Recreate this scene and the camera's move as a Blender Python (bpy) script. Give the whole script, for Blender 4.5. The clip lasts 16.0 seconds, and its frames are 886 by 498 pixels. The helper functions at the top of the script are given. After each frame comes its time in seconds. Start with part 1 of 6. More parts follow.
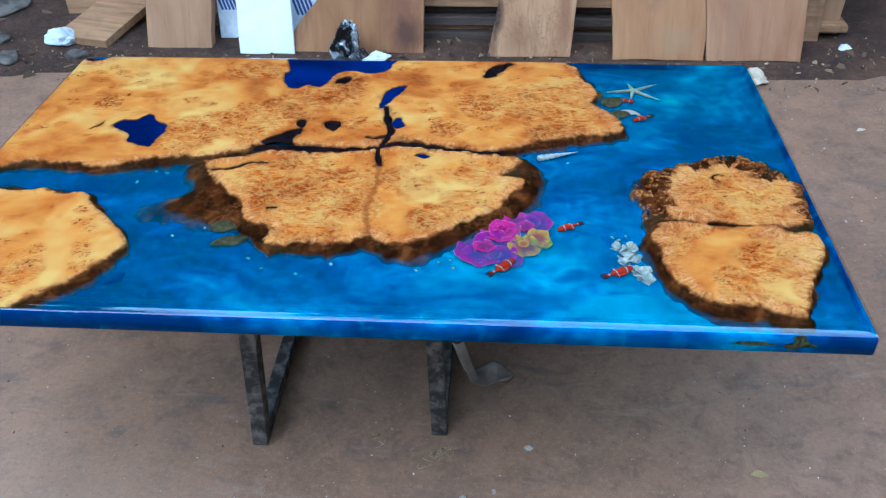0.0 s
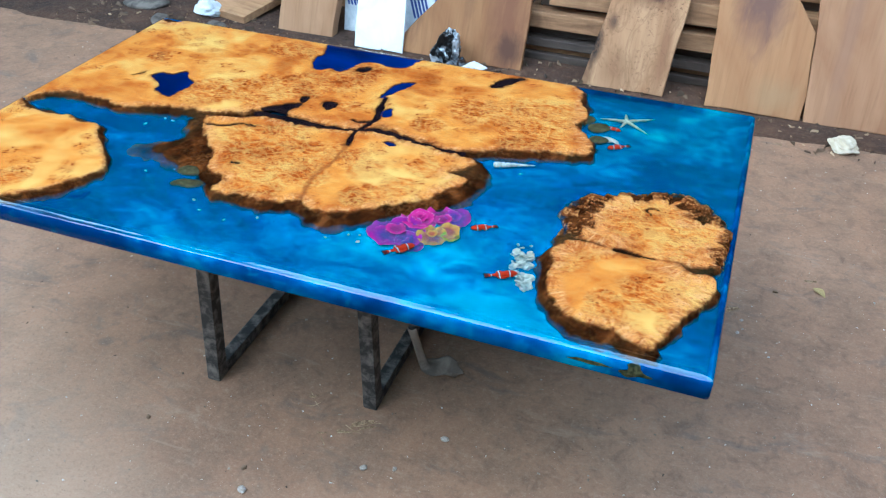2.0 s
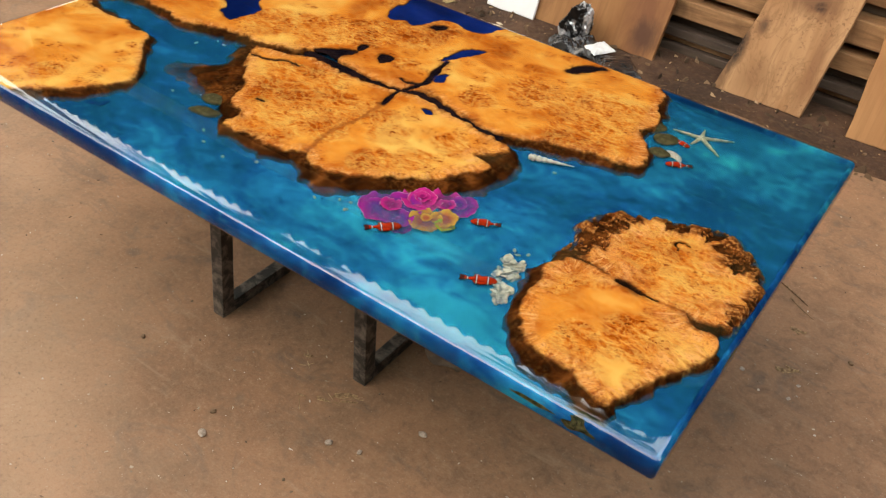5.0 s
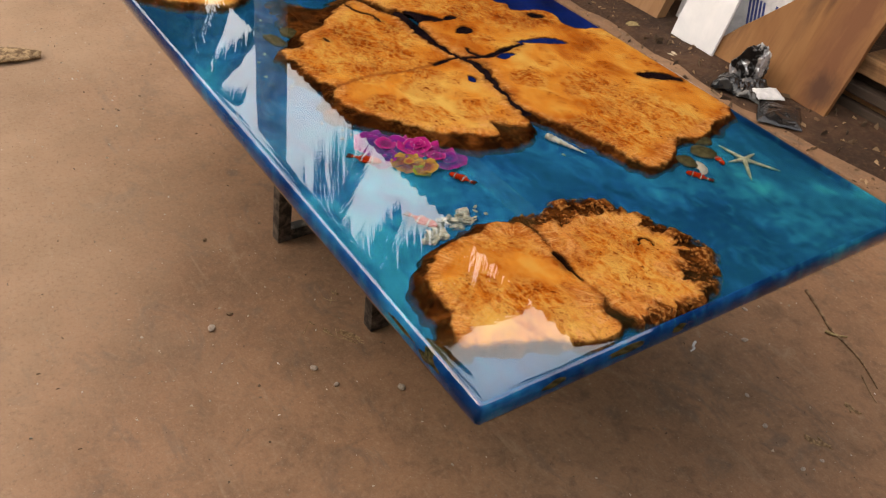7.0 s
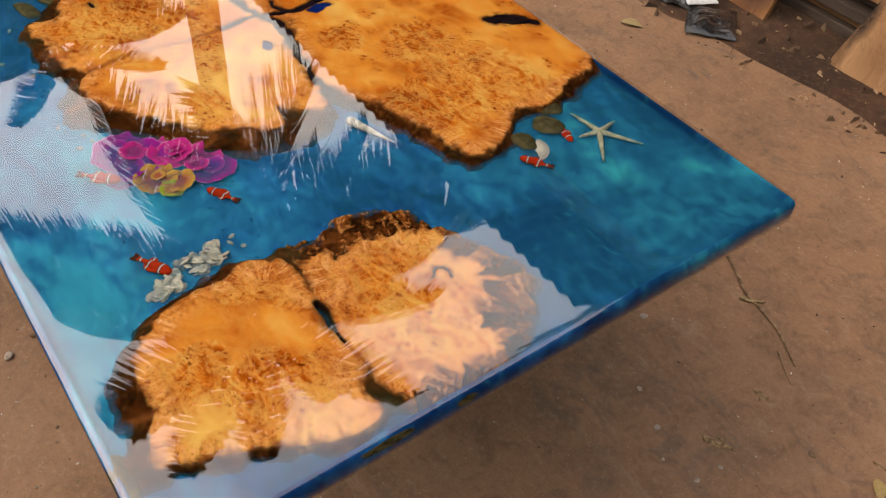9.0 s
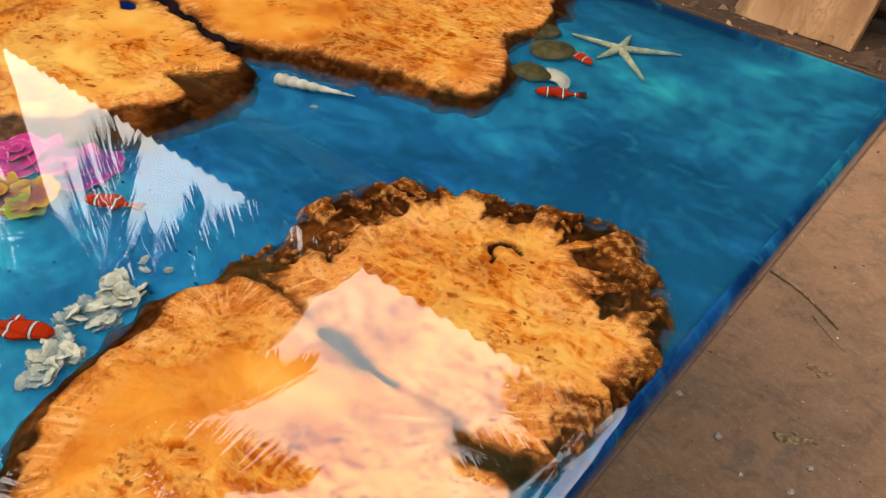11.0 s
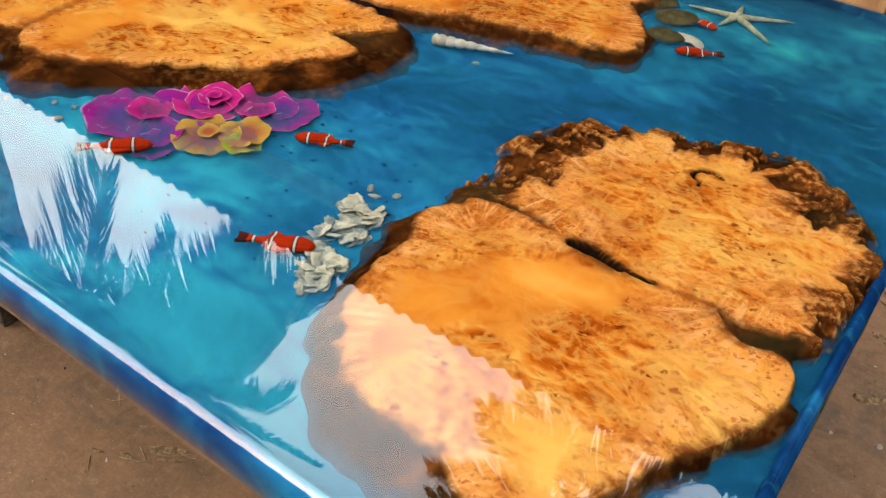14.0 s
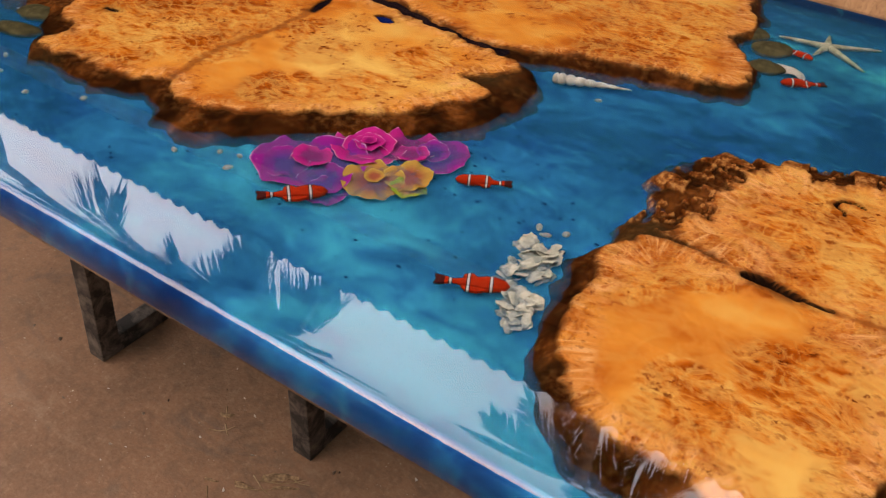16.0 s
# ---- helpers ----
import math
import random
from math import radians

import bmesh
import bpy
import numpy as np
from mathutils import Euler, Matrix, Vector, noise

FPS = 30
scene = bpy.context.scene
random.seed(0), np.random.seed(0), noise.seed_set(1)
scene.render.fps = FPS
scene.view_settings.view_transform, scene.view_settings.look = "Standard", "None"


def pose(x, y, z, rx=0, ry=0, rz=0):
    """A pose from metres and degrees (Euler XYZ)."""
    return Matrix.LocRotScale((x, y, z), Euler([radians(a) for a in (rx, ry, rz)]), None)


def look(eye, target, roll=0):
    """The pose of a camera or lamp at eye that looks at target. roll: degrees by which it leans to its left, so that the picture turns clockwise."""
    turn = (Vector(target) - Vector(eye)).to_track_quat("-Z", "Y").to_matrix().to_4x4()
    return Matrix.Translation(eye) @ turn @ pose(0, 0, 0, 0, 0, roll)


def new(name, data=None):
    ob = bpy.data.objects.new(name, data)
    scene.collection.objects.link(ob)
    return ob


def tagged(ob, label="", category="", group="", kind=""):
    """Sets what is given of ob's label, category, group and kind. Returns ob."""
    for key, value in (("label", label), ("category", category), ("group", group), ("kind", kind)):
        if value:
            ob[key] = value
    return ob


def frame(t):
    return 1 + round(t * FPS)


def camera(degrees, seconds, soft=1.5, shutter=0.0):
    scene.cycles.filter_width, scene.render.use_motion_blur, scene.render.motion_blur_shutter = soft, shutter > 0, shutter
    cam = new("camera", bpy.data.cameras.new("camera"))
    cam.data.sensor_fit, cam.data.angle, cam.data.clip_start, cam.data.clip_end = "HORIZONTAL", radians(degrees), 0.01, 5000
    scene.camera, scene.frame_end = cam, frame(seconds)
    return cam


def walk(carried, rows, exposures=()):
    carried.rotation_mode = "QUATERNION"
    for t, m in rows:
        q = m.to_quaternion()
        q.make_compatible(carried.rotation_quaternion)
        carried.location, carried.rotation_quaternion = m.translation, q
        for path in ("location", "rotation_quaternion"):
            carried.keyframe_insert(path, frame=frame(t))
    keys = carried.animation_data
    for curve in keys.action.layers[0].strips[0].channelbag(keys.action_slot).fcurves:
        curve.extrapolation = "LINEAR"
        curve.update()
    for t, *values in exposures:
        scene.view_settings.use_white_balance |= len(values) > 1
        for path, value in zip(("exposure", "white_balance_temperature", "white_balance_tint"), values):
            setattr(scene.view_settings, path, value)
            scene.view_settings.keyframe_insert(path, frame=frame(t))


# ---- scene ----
cam = camera(53.9, 16.0, soft=1.25)
PATH = [
    (0, (-0.749, 0.175, 1.923), (-0.877, 1.772, 0.726), -1.2),
    (0.5, (-0.578, 0.172, 1.9), (-0.739, 1.767, 0.704), -0.2),
    (1, (-0.414, 0.152, 1.912), (-0.679, 1.74, 0.724), 0.4),
    (1.5, (-0.219, 0.141, 1.909), (-0.662, 1.707, 0.746), 0.9),
    (2, (-0.088, 0.144, 1.923), (-0.628, 1.688, 0.772), 1.5),
    (2.5, (-0.034, 0.172, 1.941), (-0.616, 1.69, 0.776), 1.5),
    (3, (-0.035, 0.244, 1.94), (-0.654, 1.728, 0.751), 1.7),
    (3.5, (0.009, 0.347, 1.909), (-0.668, 1.783, 0.694), 2.7),
    (3.7, (0.02, 0.366, 1.871), (-0.67, 1.8, 0.659), 3.7),
    (5.8, (0.414, 0.577, 1.882), (-0.6, 1.777, 0.645), 7.9),
    (6, (0.507, 0.598, 1.868), (-0.578, 1.744, 0.64), 8.0),
    (6.5, (0.657, 0.659, 1.863), (-0.529, 1.711, 0.644), 6.9),
    (7, (0.705, 0.811, 1.813), (-0.532, 1.796, 0.589), 8.1),
    (7.5, (0.776, 0.978, 1.825), (-0.515, 1.872, 0.586), 8.9),
    (8, (0.802, 1.237, 1.819), (-0.515, 2.013, 0.529), 8.3),
    (8.5, (0.776, 1.42, 1.835), (-0.485, 2.136, 0.458), 5.6),
    (9, (0.556, 1.451, 1.791), (-0.538, 2.342, 0.374), 4.6),
    (9.5, (0.334, 1.471, 1.544), (-0.623, 2.528, 0.142), 3.8),
    (9.7, (0.275, 1.489, 1.45), (-0.66, 2.588, 0.065), 3.8),
    (11.8, (0.119, 1.487, 1.307), (-0.793, 2.754, 0.057), 3.5),
    (12, (0.097, 1.439, 1.295), (-0.792, 2.735, 0.058), 4.2),
    (12.5, (0.058, 1.346, 1.286), (-0.813, 2.671, 0.067), 4.9),
    (13, (0.035, 1.282, 1.275), (-0.834, 2.606, 0.053), 4.7),
    (13.5, (0.031, 1.253, 1.266), (-0.834, 2.57, 0.035), 4.6),
    (14, (0.011, 1.228, 1.261), (-0.856, 2.544, 0.029), 4.8),
    (14.5, (-0.016, 1.195, 1.269), (-0.897, 2.509, 0.045), 5.0),
    (15, (-0.045, 1.162, 1.27), (-0.942, 2.471, 0.052), 4.6),
    (15.5, (-0.077, 1.125, 1.283), (-0.973, 2.445, 0.076), 4.2),
    (16, (-0.143, 1.086, 1.305), (-0.995, 2.432, 0.096), 3.8),
]
EXPOSURES = [
    (0.0, 0.84, 4550, 0), (1.0, 1.06, 4450, -4), (1.5, 1.16, 4400, -5), (2.0, 1.14, 4850, -3), (2.6, 1.04, 5050, -1), (3.1, 0.99, 5400, 0), (3.6, 0.85, 6700, 7),
    (6.0, 0.69, 8200, 14), (7.0, 0.36, 8450, 19), (8.8, 0.41, 8350, 20), (9.6, 0.32, 8400, 21), (12.0, 1.08, 8050, 10), (14.0, 0.83, 8150, 13), (16.0, 0.49, 8300, 28),
]
walk(cam, [(t, look(eye, target, roll)) for t, eye, target, roll in PATH], EXPOSURES)

# ---- daylight: bright overcast sky and a broad soft sun ----
SUN_EL, SUN_AZ = radians(58), radians(222)      # azimuth clockwise from +y
world = bpy.data.worlds.new("sky")
scene.world = world
world.use_nodes = True
wn = world.node_tree
sky = wn.nodes.new("ShaderNodeTexSky")
sky.sky_type, sky.sun_disc, sky.sun_elevation, sky.sun_rotation = "NISHITA", False, SUN_EL, SUN_AZ
sky.dust_density, sky.air_density, sky.ozone_density = 7.0, 1.0, 1.0
veil = wn.nodes.new("ShaderNodeMixRGB")
veil.inputs[0].default_value = 0.7
haze = wn.nodes.new("ShaderNodeValToRGB")       # overcast veil, paler towards the horizon
haze.color_ramp.elements[0].position, haze.color_ramp.elements[0].color = 0.54, (0.82, 0.93, 1.0, 1)
haze.color_ramp.elements[1].position, haze.color_ramp.elements[1].color = 0.9, (0.28, 0.34, 0.43, 1)
updir = wn.nodes.new("ShaderNodeSeparateXYZ")
wn.links.new(wn.nodes.new("ShaderNodeTexCoord").outputs["Generated"], updir.inputs[0])
wn.links.new(updir.outputs[2], haze.inputs[0])
bright = wn.nodes.new("ShaderNodeVectorMath")
bright.operation = "SCALE"
bright.inputs["Scale"].default_value = 21.5
wn.links.new(haze.outputs[0], bright.inputs[0])
wn.links.new(bright.outputs[0], veil.inputs[2])
wn.links.new(sky.outputs[0], veil.inputs[1])
wn.links.new(veil.outputs[0], wn.nodes["Background"].inputs[0])
wn.nodes["Background"].inputs[1].default_value = 0.15
sun = new("sun", bpy.data.lights.new("sun", "SUN"))
sun.data.energy, sun.data.angle, sun.data.color = 0.25, radians(64), (1.0, 0.9, 0.75)
sun.matrix_world = look((math.sin(SUN_AZ) * 20, math.cos(SUN_AZ) * 20, 20 * math.tan(SUN_EL)), (0, 0, 0))


# ---- materials ----
class Mat:
    """A small writer of node materials."""

    def __init__(self, name, rough=0.6, metal=0.0, spec=0.5):
        self.m = bpy.data.materials.new(name)
        self.m.use_nodes = True
        self.t = self.m.node_tree
        self.b = self.t.nodes["Principled BSDF"]
        self.b.inputs["Roughness"].default_value = rough
        self.b.inputs["Metallic"].default_value = metal
        self.b.inputs["Specular IOR Level"].default_value = spec
        geo = self.t.nodes.new("ShaderNodeNewGeometry")
        self.pos = geo.outputs["Position"]
        self.island = geo.outputs["Random Per Island"]
        self.obj = self.t.nodes.new("ShaderNodeTexCoord").outputs["Object"]

    def put(self, socket, value):
        if isinstance(value, bpy.types.NodeSocket):
            self.t.links.new(value, socket)
        else:
            socket.default_value = value

    def scaled(self, v, s):
        n = self.t.nodes.new("ShaderNodeMapping")
        self.put(n.inputs[0], v)
        n.inputs["Scale"].default_value = s
        return n.outputs[0]

    def turned(self, v, deg, s=(1, 1, 1)):
        n = self.t.nodes.new("ShaderNodeMapping")
        self.put(n.inputs[0], v)
        n.inputs["Rotation"].default_value = (0, 0, radians(deg))
        n.inputs["Scale"].default_value = s
        return n.outputs[0]

    def noise(self, v, scale, detail=4, rough=0.55, dist=0.0):
        n = self.t.nodes.new("ShaderNodeTexNoise")
        self.put(n.inputs["Vector"], v)
        n.inputs["Scale"].default_value, n.inputs["Detail"].default_value = scale, detail
        n.inputs["Roughness"].default_value, n.inputs["Distortion"].default_value = rough, dist
        return n.outputs[0]

    def cells(self, v, scale, feature="F1", jitter=1.0):
        n = self.t.nodes.new("ShaderNodeTexVoronoi")
        n.feature = feature
        self.put(n.inputs["Vector"], v)
        n.inputs["Scale"].default_value = scale
        n.inputs["Randomness"].default_value = jitter
        return n.outputs[0]

    def spots(self, v, scale, jitter=1.0):
        """Distance to scattered points, and each point's own chance number."""
        n = self.t.nodes.new("ShaderNodeTexVoronoi")
        self.put(n.inputs["Vector"], v)
        n.inputs["Scale"].default_value, n.inputs["Randomness"].default_value = scale, jitter
        sep = self.t.nodes.new("ShaderNodeSeparateColor")
        self.put(sep.inputs[0], n.outputs["Color"])
        return n.outputs["Distance"], sep.outputs[0]

    def ramp(self, f, *stops):
        n = self.t.nodes.new("ShaderNodeValToRGB")
        self.put(n.inputs[0], f)
        e = n.color_ramp.elements
        while len(e) < len(stops):
            e.new(0.5)
        for k, (p, c) in zip(e, stops):
            k.position = p
            k.color = (*c, 1) if isinstance(c, tuple) else (c, c, c, 1)
        return n.outputs[0]

    def math(self, op, a, b=0.0):
        n = self.t.nodes.new("ShaderNodeMath")
        n.operation = op
        self.put(n.inputs[0], a)
        self.put(n.inputs[1], b)
        return n.outputs[0]

    def mix(self, f, a, b, kind="MIX"):
        n = self.t.nodes.new("ShaderNodeMixRGB")
        n.blend_type = kind
        self.put(n.inputs[0], f)
        for s, c in ((n.inputs[1], a), (n.inputs[2], b)):
            self.put(s, (*c, 1) if isinstance(c, tuple) else c)
        return n.outputs[0]

    def attr(self, name):
        n = self.t.nodes.new("ShaderNodeAttribute")
        n.attribute_name = name
        return n.outputs["Fac"]

    def rand(self):
        return self.t.nodes.new("ShaderNodeObjectInfo").outputs["Random"]

    def colour(self, c):
        self.put(self.b.inputs["Base Color"], (*c, 1) if isinstance(c, tuple) else c)
        return self

    def rough(self, f):
        self.put(self.b.inputs["Roughness"], f)
        return self

    def bump(self, h, strength=0.3, dist=0.01):
        n = self.t.nodes.new("ShaderNodeBump")
        n.inputs["Strength"].default_value, n.inputs["Distance"].default_value = strength, dist
        self.put(n.inputs["Height"], h)
        self.t.links.new(n.outputs[0], self.b.inputs["Normal"])
        return self


def yard_material():
    m = Mat("yard_concrete", 0.85)
    big, mid = m.noise(m.pos, 0.9, 5), m.noise(m.pos, 5, 6, 0.65)
    fine = m.noise(m.pos, 160, 3)
    c = m.ramp(big, (0.3, (0.205, 0.1, 0.05)), (0.5, (0.286, 0.146, 0.076)), (0.7, (0.365, 0.2, 0.111)))
    c = m.mix(m.ramp(mid, (0.42, 0.0), (0.62, 0.5)), c, (0.145, 0.087, 0.052))
    c = m.mix(m.ramp(fine, (0.35, 0.0), (0.75, 0.4)), c, (0.34, 0.225, 0.145))
    scuff = m.noise(m.pos, 15, 8, 0.72, 0.8)
    c = m.mix(m.ramp(scuff, (0.5, 0.0), (0.66, 0.55)), c, (0.12, 0.073, 0.044))
    c = m.mix(m.ramp(scuff, (0.3, 0.5), (0.42, 0.0)), c, (0.35, 0.245, 0.165))
    wipe = m.noise(m.turned(m.pos, 35, (1, 5, 1)), 4, 7, 0.7, 0.6)
    c = m.mix(m.ramp(wipe, (0.58, 0.0), (0.72, 0.4)), c, (0.36, 0.26, 0.18))
    smear = m.noise(m.turned(m.pos, -30, (1, 1.7, 1)), 3.2, 6, 0.68, 1.2)
    c = m.mix(m.ramp(smear, (0.55, 0.0), (0.68, 0.55)), c, (0.1, 0.083, 0.068))
    sep = m.t.nodes.new("ShaderNodeSeparateXYZ")
    m.put(sep.inputs[0], m.pos)
    # pale dust, with the brighter light towards the front put into its colour
    dust_light = m.math("ADD", m.math("MULTIPLY", m.math("MINIMUM", sep.outputs[0], 0.3), -0.22), m.math("MULTIPLY", sep.outputs[1], -0.42))
    dust_light = m.math("ADD", dust_light, m.math("ADD", m.math("MULTIPLY", m.noise(m.pos, 1.4, 5, 0.6), 0.9), m.math("MULTIPLY", scuff, 0.5)))
    c = m.mix(m.ramp(dust_light, (0.28, 0.0), (0.95, 0.78)), c, (0.46, 0.31, 0.2))
    crumb = m.noise(m.pos, 65, 5, 0.7)
    c = m.mix(m.ramp(crumb, (0.53, 0.0), (0.68, 0.36)), c, (0.13, 0.074, 0.042))
    c = m.mix(m.ramp(crumb, (0.32, 0.36), (0.45, 0.0)), c, (0.41, 0.27, 0.175))
    grit = m.ramp(m.cells(m.pos, 70), (0.06, 0.8), (0.1, 0.0))
    c = m.mix(m.math("MULTIPLY", grit, m.ramp(m.noise(m.pos, 9, 3), (0.45, 0.0), (0.65, 1.0))), c, (0.55, 0.47, 0.38))
    dark = m.ramp(m.cells(m.turned(m.pos, 20), 42), (0.05, 0.8), (0.09, 0.0))
    c = m.mix(m.math("MULTIPLY", dark, m.ramp(m.noise(m.pos, 6, 3), (0.5, 0.0), (0.65, 1.0))), c, (0.05, 0.032, 0.022))
    m.colour(c).rough(m.ramp(mid, (0.3, 0.7), (0.7, 0.95)))
    return m.bump(m.math("ADD", m.math("MULTIPLY", mid, 0.6), m.math("MULTIPLY", fine, 0.25)), 0.35, 0.012).m


def soil_material():
    m = Mat("dark_soil", 0.95)
    a, b = m.noise(m.pos, 3, 6, 0.65), m.noise(m.pos, 45, 5, 0.7)
    c = m.ramp(a, (0.3, (0.024, 0.011, 0.0055)), (0.55, (0.066, 0.03, 0.0145)), (0.75, (0.14, 0.07, 0.036)))
    c = m.mix(m.ramp(b, (0.5, 0.0), (0.75, 0.6)), c, (0.16, 0.095, 0.052))
    m.colour(c)
    return m.bump(m.math("ADD", a, m.math("MULTIPLY", b, 0.5)), 0.8, 0.03).m


def wood_material(name, dark, mid, light, along=0, rough=0.75, stain=0.4, scale=1.0):
    """Sawn wood with the grain along one axis of the thing (0 x, 1 y, 2 z)."""
    m = Mat(name, rough)
    s = [9.0 * scale] * 3
    s[along] = 0.8 * scale
    shift = m.math("MULTIPLY", m.rand(), 37.0)
    n = m.t.nodes.new("ShaderNodeVectorMath")
    m.put(n.inputs[0], m.obj)
    m.put(n.inputs[1], shift)
    v = n.outputs[0]
    grain = m.noise(m.scaled(v, s), 3.0, 7, 0.65, 0.6)
    fine = m.noise(m.scaled(v, [k * 6 for k in s]), 3.0, 3, 0.6)
    c = m.ramp(grain, (0.28, dark), (0.5, mid), (0.72, light))
    c = m.mix(m.ramp(fine, (0.45, 0.0), (0.75, 0.22)), c, dark)
    blot = m.noise(v, 3.5 * scale, 7, 0.66, 0.8)
    c = m.mix(m.ramp(blot, (0.46, 0.0), (0.64, stain)), c, tuple(k * 0.45 for k in dark))
    c = m.mix(m.math("MULTIPLY", m.rand(), 0.25), c, light)
    m.colour(c)
    return m.bump(m.math("ADD", grain, m.math("MULTIPLY", fine, 0.5)), 0.35, 0.006).m


def board_material(name, base, pale, smears, figure=0.0):
    """Smooth sawn face: slow tone changes, faint grain, stains at their places, and burl specks on some."""
    m = Mat(name, 0.7, 0.0, 0.3)
    slow = m.noise(m.scaled(m.obj, (2.2, 2.2, 0.9)), 1.6, 4, 0.55, 0.8)
    grain = m.noise(m.scaled(m.obj, (26, 26, 1.6)), 2.0, 5, 0.6, 0.4)
    c = m.mix(m.ramp(slow, (0.35, 0.0), (0.65, 1.0)), base, pale)
    c = m.mix(m.ramp(grain, (0.48, 0.0), (0.7, 0.3)), c, tuple(k * 0.6 for k in base))
    sep = m.t.nodes.new("ShaderNodeSeparateXYZ")
    m.put(sep.inputs[0], m.obj)
    ragged = m.math("MULTIPLY", m.math("SUBTRACT", m.noise(m.scaled(m.obj, (14, 14, 4)), 1.0, 6, 0.65, 0.8), 0.5), 1.3)
    for cx, cz, rx, rz, tone, force in smears:
        dx = m.math("DIVIDE", m.math("SUBTRACT", sep.outputs[0], cx), rx)
        dz = m.math("DIVIDE", m.math("SUBTRACT", sep.outputs[2], cz), rz)
        gap = m.math("ADD", m.math("SQRT", m.math("ADD", m.math("MULTIPLY", dx, dx), m.math("MULTIPLY", dz, dz))), ragged)
        c = m.mix(m.ramp(gap, (0.3, force), (1.1, 0.0)), c, tone)
    if figure:
        spots = m.noise(m.obj, 60, 4, 0.6, 0.8)
        where = m.ramp(m.noise(m.obj, 6, 3, 0.6), (0.44, 0.0), (0.6, figure))
        c = m.mix(m.math("MULTIPLY", m.ramp(spots, (0.54, 0.0), (0.64, 0.9)), where), c, (0.11, 0.05, 0.025))
        c = m.mix(m.ramp(m.math("ABSOLUTE", m.math("SUBTRACT", m.noise(m.scaled(m.obj, (1, 1, 0.45)), 9, 4, 0.6, 1.5), 0.5)), (0.0, 0.4), (0.05, 0.0)), c, tuple(k * 0.6 for k in base))
    m.colour(c)
    return m.bump(grain, 0.12, 0.004).m


def burl_material(name, turn):
    """Polished burl: cream to amber figure, clusters of eyes, pale sapwood rim, and brown bark where it falls away."""
    m = Mat(name, 0.6, 0.0, 0.0)
    v = m.turned(m.pos, turn)
    broad = m.noise(v, 2.6, 3, 0.5, 1.0)
    swirl = m.noise(v, 6.5, 2, 0.45, 1.0)
    curl = m.noise(m.turned(m.pos, turn, (1, 1.8, 1)), 21, 5, 0.6, 1.4)
    zone = m.math("ADD", m.attr("figure"), m.math("MULTIPLY", m.math("SUBTRACT", m.noise(m.turned(m.pos, turn + 50), 13, 6, 0.68, 0.8), 0.5), 1.5))
    zone = m.ramp(zone, (0.24, 0.0), (0.6, 1.0))
    flow = m.noise(m.turned(m.pos, turn - 12, (1, 2.2, 1)), 8, 4, 0.55, 1.0)
    calm = m.math("ADD", m.math("MULTIPLY", broad, 0.58), m.math("ADD", m.math("MULTIPLY", swirl, 0.3), m.math("MULTIPLY", flow, 0.12)))
    busy = m.math("ADD", m.math("MULTIPLY", broad, 0.28), m.math("ADD", m.math("MULTIPLY", swirl, 0.34), m.math("MULTIPLY", curl, 0.38)))
    calm = m.math("ADD", m.math("MULTIPLY", m.math("SUBTRACT", calm, 0.5), 1.3), 0.515)
    busy = m.math("ADD", m.math("MULTIPLY", m.math("SUBTRACT", busy, 0.5), 1.4), 0.5)
    c = m.ramp(calm, (0.34, (0.44, 0.13, 0.015)), (0.45, (0.68, 0.27, 0.04)), (0.54, (0.92, 0.52, 0.105)), (0.66, (1.0, 0.88, 0.3)))
    d = m.ramp(busy, (0.37, (0.34, 0.085, 0.009)), (0.455, (0.58, 0.19, 0.023)), (0.53, (0.88, 0.43, 0.074)), (0.61, (1.0, 0.86, 0.3)))
    c = m.mix(zone, c, d)
    ray = m.noise(m.turned(m.pos, turn - 20, (1, 9, 1)), 12, 5, 0.65, 0.9)
    c = m.mix(m.math("MULTIPLY", m.ramp(ray, (0.54, 0.0), (0.72, 0.12)), m.ramp(zone, (0.0, 1.0), (1.0, 0.2))), c, (1.0, 0.66, 0.22))
    # soft pale net between the eyes
    net = m.ramp(m.math("ABSOLUTE", m.math("SUBTRACT", m.noise(v, 24, 4, 0.6, 0.9), 0.5)), (0.0, 0.6), (0.06, 0.0))
    c = m.mix(m.math("MULTIPLY", net, m.ramp(zone, (0.0, 0.18), (1.0, 0.9))), c, (1.0, 0.82, 0.28))
    vein = m.ramp(m.math("ABSOLUTE", m.math("SUBTRACT", m.noise(m.turned(m.pos, turn + 15, (1, 1.5, 1)), 8.5, 5, 0.6, 1.1), 0.5)), (0.0, 0.5), (0.045, 0.0))
    c = m.mix(m.math("MULTIPLY", vein, m.ramp(zone, (0.0, 0.28), (1.0, 1.0))), c, (1.0, 0.88, 0.32))
    # burl eyes: small brown spots in tight groups, some with a dark heart
    warp = m.mix(0.03, m.pos, m.noise(m.pos, 55, 3, 0.6))
    lump, odds = m.spots(m.turned(warp, turn + 33, (1, 1.2, 1)), 18)
    group = m.math("MULTIPLY", m.ramp(lump, (0.32, 1.0), (0.54, 0.0)), m.ramp(odds, (0.4, 0.0), (0.46, 1.0)))
    loose = m.ramp(m.math("ADD", m.math("MULTIPLY", m.noise(v, 19, 3, 0.6), 0.8), m.math("MULTIPLY", zone, 0.22)), (0.6, 0.0), (0.7, 0.7))
    where = m.math("MAXIMUM", group, loose)
    c = m.mix(m.math("MULTIPLY", group, 0.3), c, (0.6, 0.2, 0.026))
